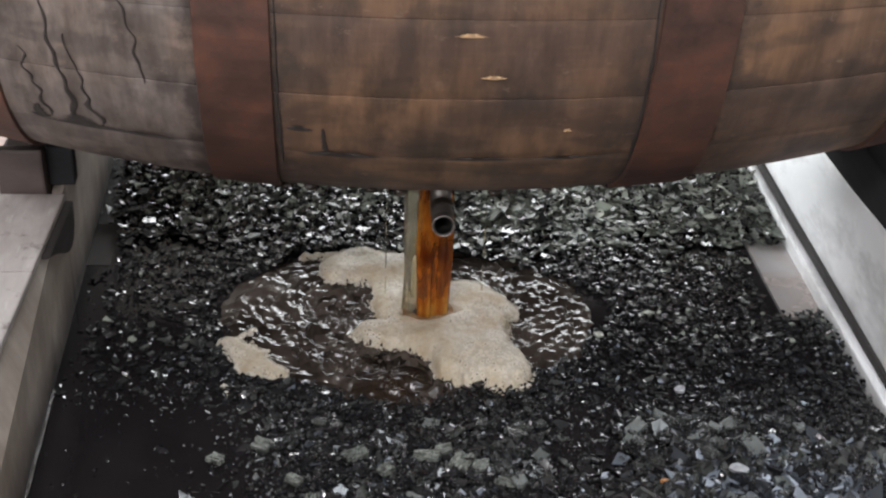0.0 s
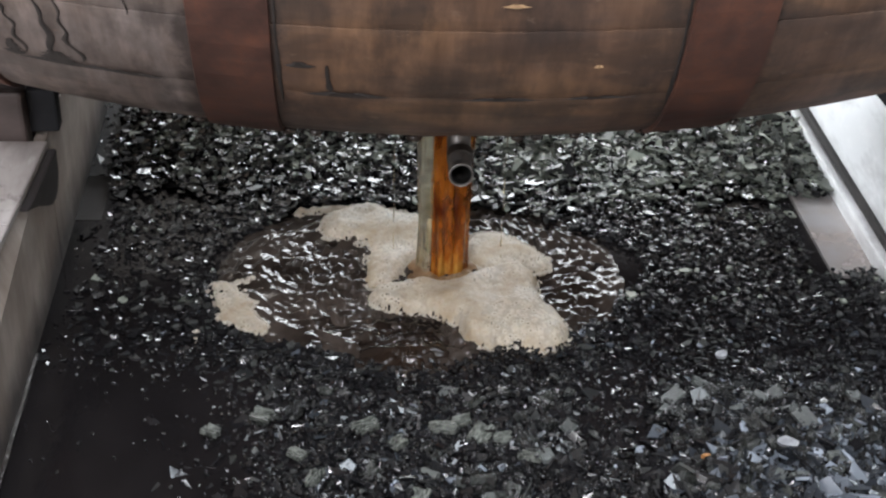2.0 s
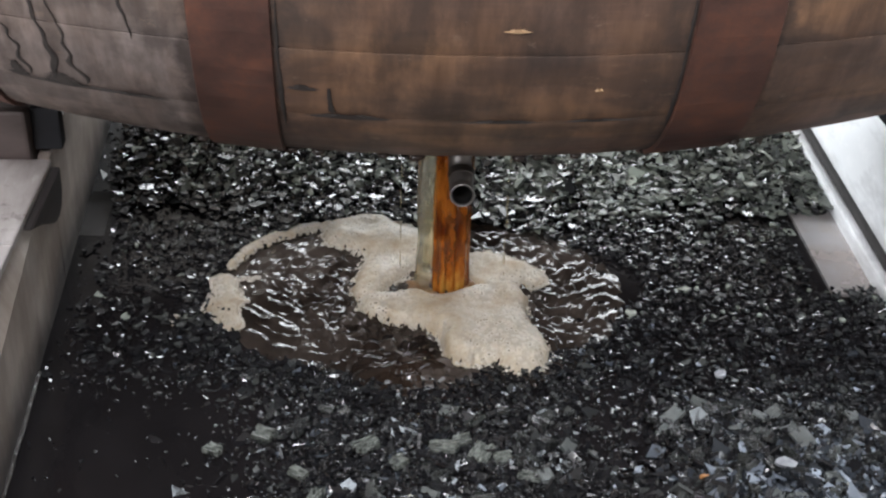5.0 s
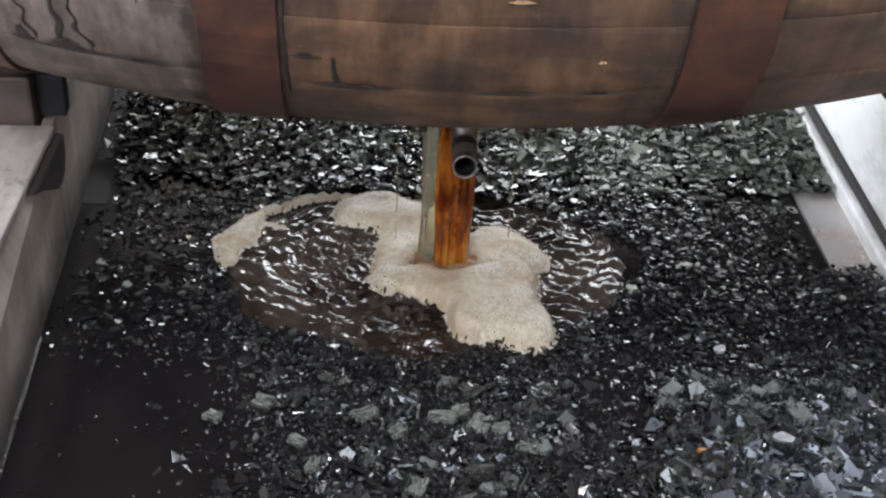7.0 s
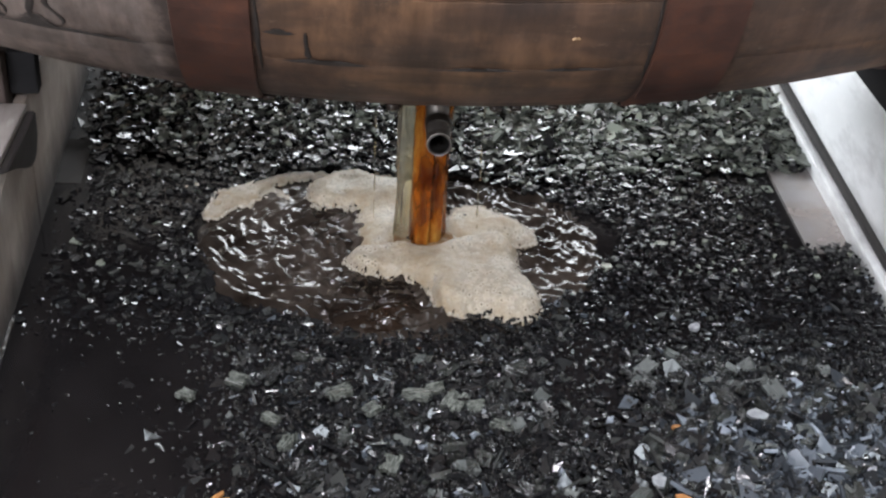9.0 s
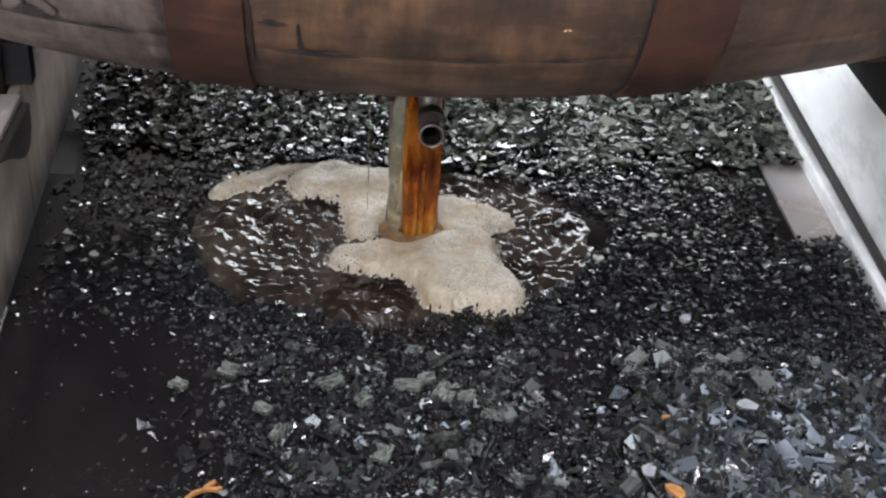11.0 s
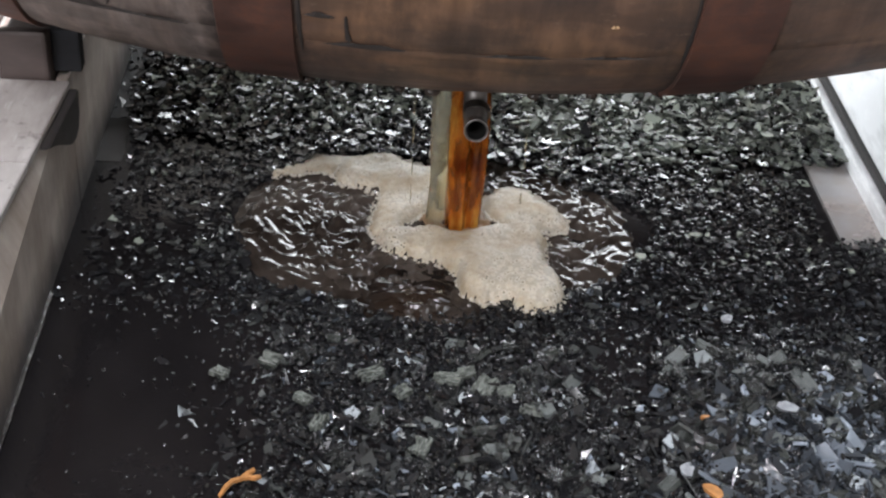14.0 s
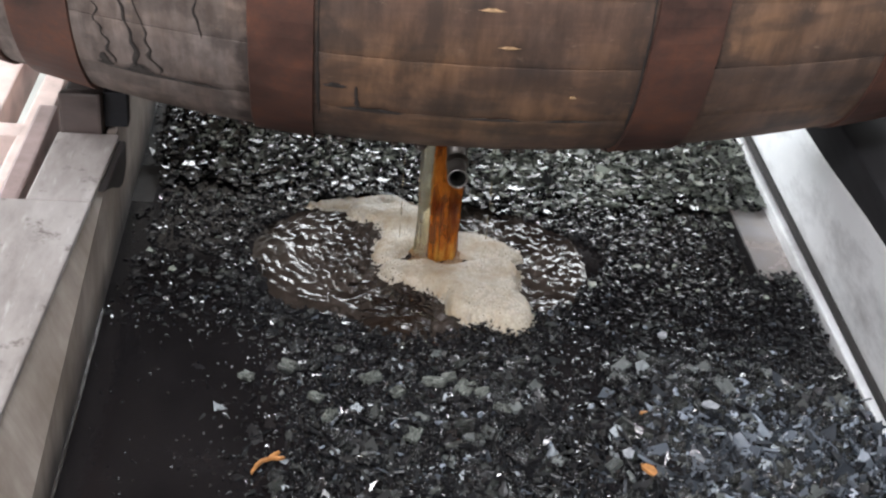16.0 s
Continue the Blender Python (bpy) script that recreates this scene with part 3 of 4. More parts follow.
def barrel():
    ob = new("oak_barrel")
    ob.location = (BX, BY, BZ)
    tagged(ob, "weathered oak whiskey barrel lying on rails with rusted hoops", "barrel")
    count, n = 20, 29
    rnd = random.Random(4)
    for k in range(count):
        a0, a1 = (radians(16.0 + 18 * i + {9: 5.0, 10: 2.0, 8: 2.0}.get(i, 0.0)) for i in (k, k + 1))
        proud = rnd.uniform(-0.0008, 0.0008)
        gap = 0.0003
        verts, faces = [], []
        for i in range(n):
            x = -BHALF + 2 * BHALF * i / (n - 1)
            r = barrel_radius(x) + proud
            g = gap / r
            row = [(r - 0.0002, a0 + g), (r, a0 + g + 0.002)] + [(r, a0 + (a1 - a0) * q / 6) for q in range(1, 6)] + [(r, a1 - g - 0.002), (r - 0.0002, a1 - g), (r - 0.027, a1 - g), (r - 0.027, a0 + g)]
            verts += [(x, q * math.cos(a), q * math.sin(a)) for q, a in row]
        m = 11
        for i in range(n - 1):
            faces += [(i * m + j, i * m + (j + 1) % m, (i + 1) * m + (j + 1) % m, (i + 1) * m + j) for j in range(m)]
        faces += [tuple(range(m))[::-1], tuple((n - 1) * m + j for j in range(m))]
        stave = mesh_ob("stave", verts, faces, OAK, ob)
        outer = [0 < i % m < 7 and i < (n - 1) * m for i in range(len(faces))]
        stave.data.polygons.foreach_set("use_smooth", outer)
    for x0, x1 in ((-0.236, -0.169), (0.167, 0.239), (-0.4845, -0.4165), (0.4215, 0.489), (-0.545, -0.51), (0.513, 0.545)):
        n2 = 96
        verts, faces = [], []
        ring = [(x0, 0.0012), (x0 + 0.001, 0.0036), (x1 - 0.001, 0.0036), (x1, 0.0012), (x1, -0.001), (x0, -0.001)]
        for j in range(n2):
            a = 2 * math.pi * j / n2
            w = 0.0006 * math.sin(5 * a + x0 * 40)
            verts += [(x + w, (barrel_radius(x) + d) * math.cos(a), (barrel_radius(x) + d) * math.sin(a)) for x, d in ring]
        for j in range(n2):
            q = (j + 1) % n2
            faces += [(j * 6 + i, j * 6 + (i + 1) % 6, q * 6 + (i + 1) % 6, q * 6 + i) for i in range(6)]
        mesh_ob("hoop", verts, faces, RUST, ob, label="rusted iron hoop")
    for s in (-1, 1):
        bm = bmesh.new()
        bmesh.ops.create_cone(bm, cap_ends=True, segments=64, radius1=0.232, radius2=0.232, depth=0.022, matrix=pose(s * 0.505, 0, 0, 0, 90, 0))
        part("head", bm, OAK, ob)
    # black runs of old spillage, and pale gouges
    for k, (x, a0, a1, w) in enumerate(((-0.392, 194, 212.5, 0.004), (-0.366, 184, 213, 0.006), (-0.347, 190, 213, 0.004), (-0.352, 210.5, 213.8, 0.030), (-0.388, 209, 213.8, 0.016), (-0.1655, 172, 218, 0.0035), (-0.125, 206, 213, 0.006), (0.163, 176, 218, 0.004), (-0.300, 176, 199, 0.003), (-0.148, 205.5, 207.0, 0.024), (-0.110, 213.0, 214.5, 0.085), (0.02, 213.4, 214.5, 0.08), (-0.34, 213.3, 214.4, 0.11), (-0.29, 213.5, 214.4, 0.06), (0.10, 213.5, 214.4, 0.07))):
        surface_strip("tar_run", ob, TAR, x, a0, a1, w, k, 0.016 if 15 < a1 - a0 < 35 else 0.002)
    for k, (x, a, length) in enumerate(((0.003, 185.2, 0.026), (0.025, 192.8, 0.020), (0.098, 205, 0.008))):
        surface_strip("gouge", ob, GOUGE, x, a, a + 0.7, length, 40 + k, 0.0)
    # sticky drops hanging along the underside
    drop = random.Random(21)
    for x in (-0.30, -0.245, -0.165, -0.158, -0.135, -0.075, -0.05, 0.055, 0.075, 0.11, 0.165, 0.19, 0.225, 0.25):
        bm = bmesh.new()
        bmesh.ops.create_icosphere(bm, subdivisions=2, radius=1.0)
        size = drop.uniform(0.003, 0.0055)
        x += drop.uniform(-0.006, 0.006)
        a, r = radians(drop.uniform(236, 243)), barrel_radius(x) + 0.0012
        for v in bm.verts:
            lump = 1 + 0.3 * noise.noise(v.co * 1.5 + Vector((x * 90, 0, 0)))
            v.co = Vector((x + v.co.x * size * 1.5 * lump, r * math.cos(a) + v.co.y * size * lump, r * math.sin(a) + v.co.z * size * 0.9 * lump))
        part("hanging_drop", bm, WET_TAR, ob, "dark sticky drop", True)
    return ob


barrel()

# ---- tube at the bung ----


def tube(points, r, wall, name, material, parent=None, label="", seg=24):
    """A hollow tube along points, with open ends."""
    pts = [Vector(p) for p in points]
    verts, faces = [], []
    side = Vector((1, 0, 0))
    for i, p in enumerate(pts):
        d = (pts[min(i + 1, len(pts) - 1)] - pts[max(i - 1, 0)]).normalized()
        u = side
        w = d.cross(u).normalized()
        for rr in (r, r - wall):
            verts += [p + rr * (math.cos(2 * math.pi * k / seg) * u + math.sin(2 * math.pi * k / seg) * w) for k in range(seg)]
    for i in range(len(pts) - 1):
        for k in range(seg):
            q = (k + 1) % seg
            a, b = i * 2 * seg, (i + 1) * 2 * seg
            faces += [(a + k, a + q, b + q, b + k), (a + seg + q, a + seg + k, b + seg + k, b + seg + q)]
    for a in (0, (len(pts) - 1) * 2 * seg):
        faces += [(a + k, a + (k + 1) % seg, a + seg + (k + 1) % seg, a + seg + k) for k in range(seg)]
    return mesh_ob(name, verts, faces, material, parent, True, label)


def vent_tube():
    ob = new("vent_tube")
    tagged(ob, "short bent stainless steel tube hanging from the barrel's bung", "tube")
    c = (0.0065, 0.5)
    bent = tube([(c[0], 0.4855, 0.1645), (c[0], 0.50, 0.1625), (c[0], 0.515, 0.162), (c[0], 0.528, 0.165), (c[0], 0.536, 0.176), (c[0], 0.538, 0.20), (c[0], 0.538, 0.25)], 0.0112, 0.0015, "bent_pipe", PIPE_STEEL, ob)
    tube([(c[0], 0.4845, 0.1647), (c[0], 0.4885, 0.1641)], 0.0116, 0.0009, "pipe_lip", LIP_STEEL, bent, "bright worn pipe lip")
    # Inner sleeve added so that the opening looks as dark as deep shade.
    tube([(c[0], 0.4858, 0.1644), (c[0], 0.50, 0.1625), (c[0], 0.515, 0.162), (c[0], 0.526, 0.1645)], 0.00965, 0.0006, "pipe_bore", BORE_SHADE, bent, "inside of the pipe, blackened for its own shade")
    tube([(c[0] + 0.001, 0.5165, 0.1620), (c[0] + 0.001, 0.5245, 0.1640)], 0.0128, 0.002, "pipe_collar", PIPE_STEEL, ob)
    return ob


vent_tube()
tube([(WALL_L + 0.0006 - 0.0030 * max(0.0, 0.3 - y), y, -0.0010 + 0.0012 * noise.noise((y * 30, 0, 7))) for y in [0.02 + 0.01 * k for k in range(42)]], 0.0026, 0.001, "wet_seam", WET_SEAM, dump_trough, "wet glinting seam along the side wall", 10)


# ---- whiskey ----
def sheet(name, x0, x1, y0, y1, z, material, n=60, amp=0.0006):
    verts, faces = [], []
    for j in range(n + 1):
        for i in range(n + 1):
            x, y = x0 + (x1 - x0) * i / n, y0 + (y1 - y0) * j / n
            verts.append((x, y, z + amp * noise.noise((x * 14, y * 14, 2.0))))
    faces = [(j * (n + 1) + i, j * (n + 1) + i + 1, (j + 1) * (n + 1) + i + 1, (j + 1) * (n + 1) + i) for j in range(n) for i in range(n)]
    return mesh_ob(name, verts, faces, material, smooth=True)


tagged(sheet("whiskey", -0.394, 0.50, -0.49, 1.49, -0.003, LIQUID), "dark amber whiskey lying in the trough", "whiskey", kind="structure")

POOL = (-0.025, 0.5545, 0.213, 0.1345)


def pool_measure(x, y):
    """Below 1 inside the open pool."""
    u, v = (x - POOL[0]) / POOL[2], (y - POOL[1]) / POOL[3]
    a = math.atan2(v, u)
    return math.hypot(u, v) / (1 + 0.05 * math.sin(3 * a + 1.0) + 0.035 * math.sin(7 * a) + 0.03 * noise.noise((x * 30, y * 30, 0)))


def ripple_disc(name, radius, seed, amp, along, across, swirl, chop, material, rows=0.0):
    """A round sheet of waves about its own centre, its rim below the surface: along is how often the crests break round the centre, across how often they follow one another outwards; rows adds crests side by side along x."""
    nr, na = 110, 260
    verts, faces = [(0, 0, 0)], []
    for i in range(1, nr + 1):
        r = radius * i / nr
        fade = (1 - (i / nr) ** 8) * min(1.0, i / 14)
        for k in range(na):
            a = 2 * math.pi * k / na
            x, y = r * math.cos(a), r * math.sin(a)
            b = a + swirl * r / radius + 0.5 * noise.noise((x * 22 + seed, y * 22, 1.0))
            c, d = along * math.cos(b), along * math.sin(b)
            w = r + 0.006 * noise.noise((x * 30, y * 30 + seed, 4.0))
            h = 0.9 * noise.noise((c, d, w * across + seed))
            h += 0.25 - 0.8 * abs(noise.noise((1.7 * c + 5, 1.7 * d, w * across * 1.3 + seed)))
            h += 0.28 * noise.noise((2.9 * c, 2.9 * d, w * across * 2.6 + seed))
            h += chop * (noise.noise((x * 85, y * 85, seed + 3)) + 0.5 * noise.noise((x * 170, y * 170, seed))) + 0.6 * noise.noise((x * 24, y * 24, seed))
            h += rows * (noise.noise((x * 26, y * 88, seed + 1)) + 0.35 * noise.noise((x * 70, y * 190, seed + 6))) if rows else 0.0
            verts.append((x, y, amp * h * fade - 0.007 * (i / nr) ** 9))
    for k in range(na):
        faces.append((0, 1 + k, 1 + (k + 1) % na))
    for i in range(nr - 1):
        for k in range(na):
            q = (k + 1) % na
            faces.append((1 + i * na + k, 1 + (i + 1) * na + k, 1 + (i + 1) * na + q, 1 + i * na + q))
    return mesh_ob(name, verts, faces, material, smooth=True)


left_eddy = tagged(ripple_disc("whiskey_ripples", 0.131, 3.0, 0.0023, 3.6, 66, 2.2, 0.7, CHURNED), "swirling rippled whiskey beside the falling stream", "whiskey", "pool ripples")
right_eddy = tagged(ripple_disc("whiskey_ripples", 0.152, 8.0, 0.0040, 9.5, 34, -0.7, 0.85, CHURNED), "whiskey fanning out in ridges from the falling stream", "whiskey", "pool ripples")
mid_eddy = tagged(ripple_disc("whiskey_ripples", 0.142, 5.0, 0.0058, 4.5, 60, 0.8, 1.1, CHURNED), "choppy whiskey under the falling stream", "whiskey", "pool ripples")

front_chop = tagged(ripple_disc("whiskey_ripples", 0.050, 2.0, 0.0028, 2.0, 30, 0.3, 0.25, AMBER_CHOP, 1.9), "steep glinting amber chop before the foam", "whiskey", "pool ripples")


def stream_piece(name, material, w, d, z0, z1, seed, parent, rough=0.3, label=""):
    """A falling rope of whiskey about the z axis, ribbed along its length."""
    nz, na = 50, 48
    verts, faces = [], []
    for i in range(nz + 1):
        z = z0 + (z1 - z0) * i / nz
        for k in range(na):
            a = 2 * math.pi * k / na
            q = 1 + rough * noise.noise((1.8 * math.cos(a) + seed, 1.8 * math.sin(a), z * 9)) + 0.10 * noise.noise((6 * math.cos(a), 6 * math.sin(a) + seed, z * 16))
            q *= 0.93 + 0.07 * (z - z0) / (z1 - z0)
            verts.append((w * q * math.cos(a), d * q * math.sin(a), z))
    for i in range(nz):
        faces += [(i * na + k, i * na + (k + 1) % na, (i + 1) * na + (k + 1) % na, (i + 1) * na + k) for k in range(na)]
    faces += [tuple(range(na))[::-1], tuple(nz * na + k for k in range(na))]
    return mesh_ob(name, verts, faces, material, parent, True, label)


stream = new("whiskey_stream")
stream.location = (-0.003, 0.562, 0)
tagged(stream, "thick amber whiskey stream falling from the barrel's bung", "whiskey stream")
amber_rope = stream_piece("amber_rope", AMBER, 0.0125, 0.014, -0.02, 0.235, 1.0, stream, label="deep amber band")
dark_rope = stream_piece("amber_rope", AMBER, 0.0115, 0.014, -0.02, 0.235, 5.0, stream, label="brown amber band")
pale_rope = stream_piece("pale_sheet", PALE, 0.014, 0.009, -0.02, 0.235, 9.0, stream, label="pale glassy edge of the stream")


def drip_thread(name, x, y, top, seed, breaks):
    """A thin string of drops falling beside the stream."""
    rnd = random.Random(seed)
    verts, faces, z = [], [], top
    while z > 0.0:
        long = rnd.uniform(0.008, 0.030)
        r = rnd.uniform(0.0005, 0.0010)
        k, n = len(verts), 8
        for i in range(n):
            p = i / (n - 1)
            w = r * math.sqrt(max(0.02, math.sin(math.pi * (0.04 + 0.92 * p)))) * (0.7 + 0.6 * p)
            verts += [(x + w * math.cos(q * math.pi / 3) + 0.0006 * math.sin(z * 90), y + w * math.sin(q * math.pi / 3), z - long * p) for q in range(6)]
        faces += [(k + i * 6 + q, k + i * 6 + (q + 1) % 6, k + i * 6 + 6 + (q + 1) % 6, k + i * 6 + 6 + q) for i in range(n - 1) for q in range(6)]
        z -= long + rnd.uniform(0.0, breaks)
    return mesh_ob(name, verts, faces, PALE, stream, True, "thin string of falling drops")


right_drip = drip_thread("drip_thread", 0.0, 0.0, 0.20, 5, 0.012)
left_drip = drip_thread("drip_thread", 0.0, 0.0, 0.20, 6, 0.02)


# ---- foam ----
def splash_ring():
    """Amber-tinted froth churned up round the foot of the stream."""
    verts, faces = [], []
    na, nr = 72, 9
    for k in range(na):
        a = 2 * math.pi * k / na
        for i in range(nr):
            p = i / (nr - 1)
            r = 0.015 + 0.027 * p * (1 + 0.15 * noise.noise((2 * math.cos(a), 2 * math.sin(a), 1)))
            z = 0.005 * math.sin(math.pi * min(1, 0.15 + p * 0.85)) * (0.9 + 0.6 * noise.noise((4 * math.cos(a), 4 * math.sin(a), p * 3))) + 0.0045 - 0.006 * p * p
            verts.append((r * math.cos(a), r * math.sin(a), z))
    for k in range(na):
        q = (k + 1) % na
        faces += [(k * nr + i, k * nr + i + 1, q * nr + i + 1, q * nr + i) for i in range(nr - 1)]
    return mesh_ob("splash_ring", verts, faces, AMBER_FOAM, stream, True, "amber-tinted froth round the foot of the stream")


splash_ring()


def foam_piece(blobs, height, seed, label, ragged=0.22, material=None):
    """A raised island of bubbles made of merged round heaps (x, y, radius), its ragged rim dipping under the surface."""
    cx, cy = sum(b[0] for b in blobs) / len(blobs), sum(b[1] for b in blobs) / len(blobs)
    blobs = [(x - cx, y - cy, r) for x, y, r in blobs]
    reach = max(max(abs(x), abs(y)) + 1.6 * r for x, y, r in blobs)
    n = int(2 * reach / 0.0010)
    verts, index, faces = [], {}, []

    def heap(x, y):
        f = sum(math.exp(-((x - bx) ** 2 + (y - by) ** 2) / (r * r)) for bx, by, r in blobs)
        f += ragged * (noise.noise((x * 38, y * 38, seed)) + 0.6 * noise.noise((x * 95, y * 95, seed)) + 0.3 * noise.noise((x * 260, y * 260, seed)))
        return f

    for j in range(n + 1):
        for i in range(n + 1):
            x, y = -reach + 2 * reach * i / n, -reach + 2 * reach * j / n
            f = heap(x, y) - 0.55
            if f < -0.12 or (f < 0.07 and noise.noise((x * 430 + seed, y * 430, 3.0)) > 0.28 + 4.0 * max(0.0, f)):
                continue
            h = height * (1 - math.exp(-4.2 * f)) if f > 0 else 0.03 * f
            if f > 0:
                h *= 0.85 + 0.45 * noise.noise((x * 26, y * 26, seed + 7))
                h += 0.0002 * noise.noise((x * 420, y * 420, seed)) + 0.0008 * noise.noise((x * 120, y * 120, seed))
                d = math.hypot(x + cx + 0.002, y + cy - 0.560)
                h *= 1 - 1.12 * math.exp(-((d / 0.029) ** 4))
            index[i, j] = len(verts)
            verts.append((x, y, h))
    for (i, j), a in index.items():
        if (i + 1, j) in index and (i, j + 1) in index and (i + 1, j + 1) in index:
            faces.append((a, index[i + 1, j], index[i + 1, j + 1], index[i, j + 1]))
    island = tagged(mesh_ob("foam_island", verts, faces, material or FOAM, smooth=True), label, "foam", "foam islands")
    # loose bubbles along the rim
    rnd = random.Random(int(seed * 10))
    bv, bf = [], []
    for _ in range(16000 if height > 0.004 else 0):
        x, y = rnd.uniform(-reach, reach), rnd.uniform(-reach, reach)
        f = heap(x, y) - 0.55
        if not -0.13 < f < 0.09 or rnd.random() > 0.25 + 8 * (f + 0.13):
            continue
        r = rnd.uniform(0.0005, 0.0011) if rnd.random() < 0.8 else rnd.uniform(0.0011, 0.0021)
        k = len(bv)
        bv += [(x + r * math.cos(2 * math.pi * q / 7) * c, y + r * math.sin(2 * math.pi * q / 7) * c, 0.0008 + r * e) for c, e in ((1.0, -0.4), (0.9, 0.45)) for q in range(7)] + [(x, y, 0.0008 + r)]
        for q in range(7):
            w = (q + 1) % 7
            bf += [(k + q, k + w, k + 7 + w, k + 7 + q), (k + 7 + q, k + 7 + w, k + 14)]
    if bv:
        mesh_ob("froth_rim", bv, bf, BUBBLE, island, True, "loose glassy bubbles along the rim")["kind"] = "stuff"
    return island, cx, cy


foam_front = foam_piece(((0.002, 0.522, 0.034), (0.030, 0.498, 0.038), (0.058, 0.470, 0.036), (0.082, 0.448, 0.024), (-0.034, 0.514, 0.028), (-0.066, 0.518, 0.020), (0.05, 0.508, 0.032), (0.062, 0.535, 0.024), (0.02, 0.455, 0.022)), 0.021, 1.2, "thick cream-coloured foam heaped in front of the stream")
foam_back = foam_piece(((-0.052, 0.640, 0.034), (-0.082, 0.658, 0.030), (-0.040, 0.605, 0.026), (-0.108, 0.640, 0.022), (-0.058, 0.575, 0.022), (-0.062, 0.548, 0.020), (-0.02, 0.635, 0.024)), 0.014, 3.9, "cream-coloured foam spreading behind the stream")
foam_side = foam_piece(((0.044, 0.604, 0.024), (0.078, 0.582, 0.024), (0.094, 0.566, 0.016), (0.034, 0.580, 0.022), (0.060, 0.565, 0.02)), 0.010, 6.1, "cream-coloured foam beside the falling stream")


def arc(half, radius, width):
    """Small heaps along an arc about the origin, thinning to its ends."""
    return [(radius * math.cos(radians(a)), 0.97 * radius * math.sin(radians(a)), width * (1 - 0.35 * abs(a) / half) * (1 + 0.25 * math.sin(a * 0.9))) for a in range(-half, half + 1, 7)]


foam_drift = foam_piece(arc(21, 0.115, 0.015), 0.006, 2.4, "thin drifting patch of bubbly foam", 0.42)
foam_arc = foam_piece(arc(42, 0.119, 0.0095), 0.007, 4.6, "narrow crescent of bubbly foam along the pool's rim", 0.34)
foam_film = foam_piece([(0.078 * math.cos(radians(40 * k)), 0.078 * math.sin(radians(40 * k)), 0.036) for k in range(9)], 0.0028, 5.5, "thin broken film of foam turning with the whiskey", 0.2, FILM)


# ---- charcoal ----
def flake_shape(rnd, r, thick, lumpy=1.0):
    """A thin angular shard with a flat, slightly twisted top."""
    n = rnd.choice((3, 4, 4, 5))
    stretch = rnd.uniform(0.32, 0.85)
    ang = [2 * math.pi * i / n + rnd.uniform(-0.55, 0.55) for i in range(n)]
    top = [(r * rnd.uniform(0.75, 1.35) * math.cos(a), stretch * r * rnd.uniform(0.75, 1.35) * math.sin(a), thick / 2 * (1 + lumpy * rnd.uniform(-0.6, 0.6))) for a in ang]
    bottom = [(x * 0.94, y * 0.94, -thick / 2) for x, y, _ in top]
    faces = [(0, i, i + 1) for i in range(1, n - 1)]
    faces += [(i, n + i, n + (i + 1) % n, (i + 1) % n) for i in range(n)]
    return top + bottom, faces


def block_shape(rnd, r, thick):
    """A broken block of charcoal, split in steps along its grain."""
    verts, faces = [], []
    n = rnd.choice((4, 5, 6))
    w = r * rnd.uniform(0.45, 0.8)
    for i in range(n):
        y0, y1 = -w + 2 * w * i / n, -w + 2 * w * (i + 1) / n
        a, b = -r * rnd.uniform(0.7, 1.1), r * rnd.uniform(0.7, 1.1)
        h0, h1 = thick * rnd.uniform(0.35, 1.0), thick * rnd.uniform(0.35, 1.0)
        k = len(verts)
        verts += [(a, y0, h0), (b, y0 + 0.1 * w, h1), (b * 0.97, y1 + 0.1 * w, h1 * rnd.uniform(0.7, 1.1)), (a * 0.97, y1, h0 * rnd.uniform(0.7, 1.1))]
        verts += [(x, y, -thick) for x, y, _ in verts[k:k + 4]]
        faces += [(k, k + 1, k + 2, k + 3), (k, k + 4, k + 5, k + 1), (k + 1, k + 5, k + 6, k + 2), (k + 2, k + 6, k + 7, k + 3), (k + 3, k + 7, k + 4, k)]
    return verts, faces


def wall_left(y):
    return WALL_L


def wall_right(y):
    return XR - 0.005 + SR * (0.58 - y)


def smooth_step(a, b, v):
    t = min(1.0, max(0.0, (v - a) / (b - a)))
    return t * t * (3 - 2 * t)


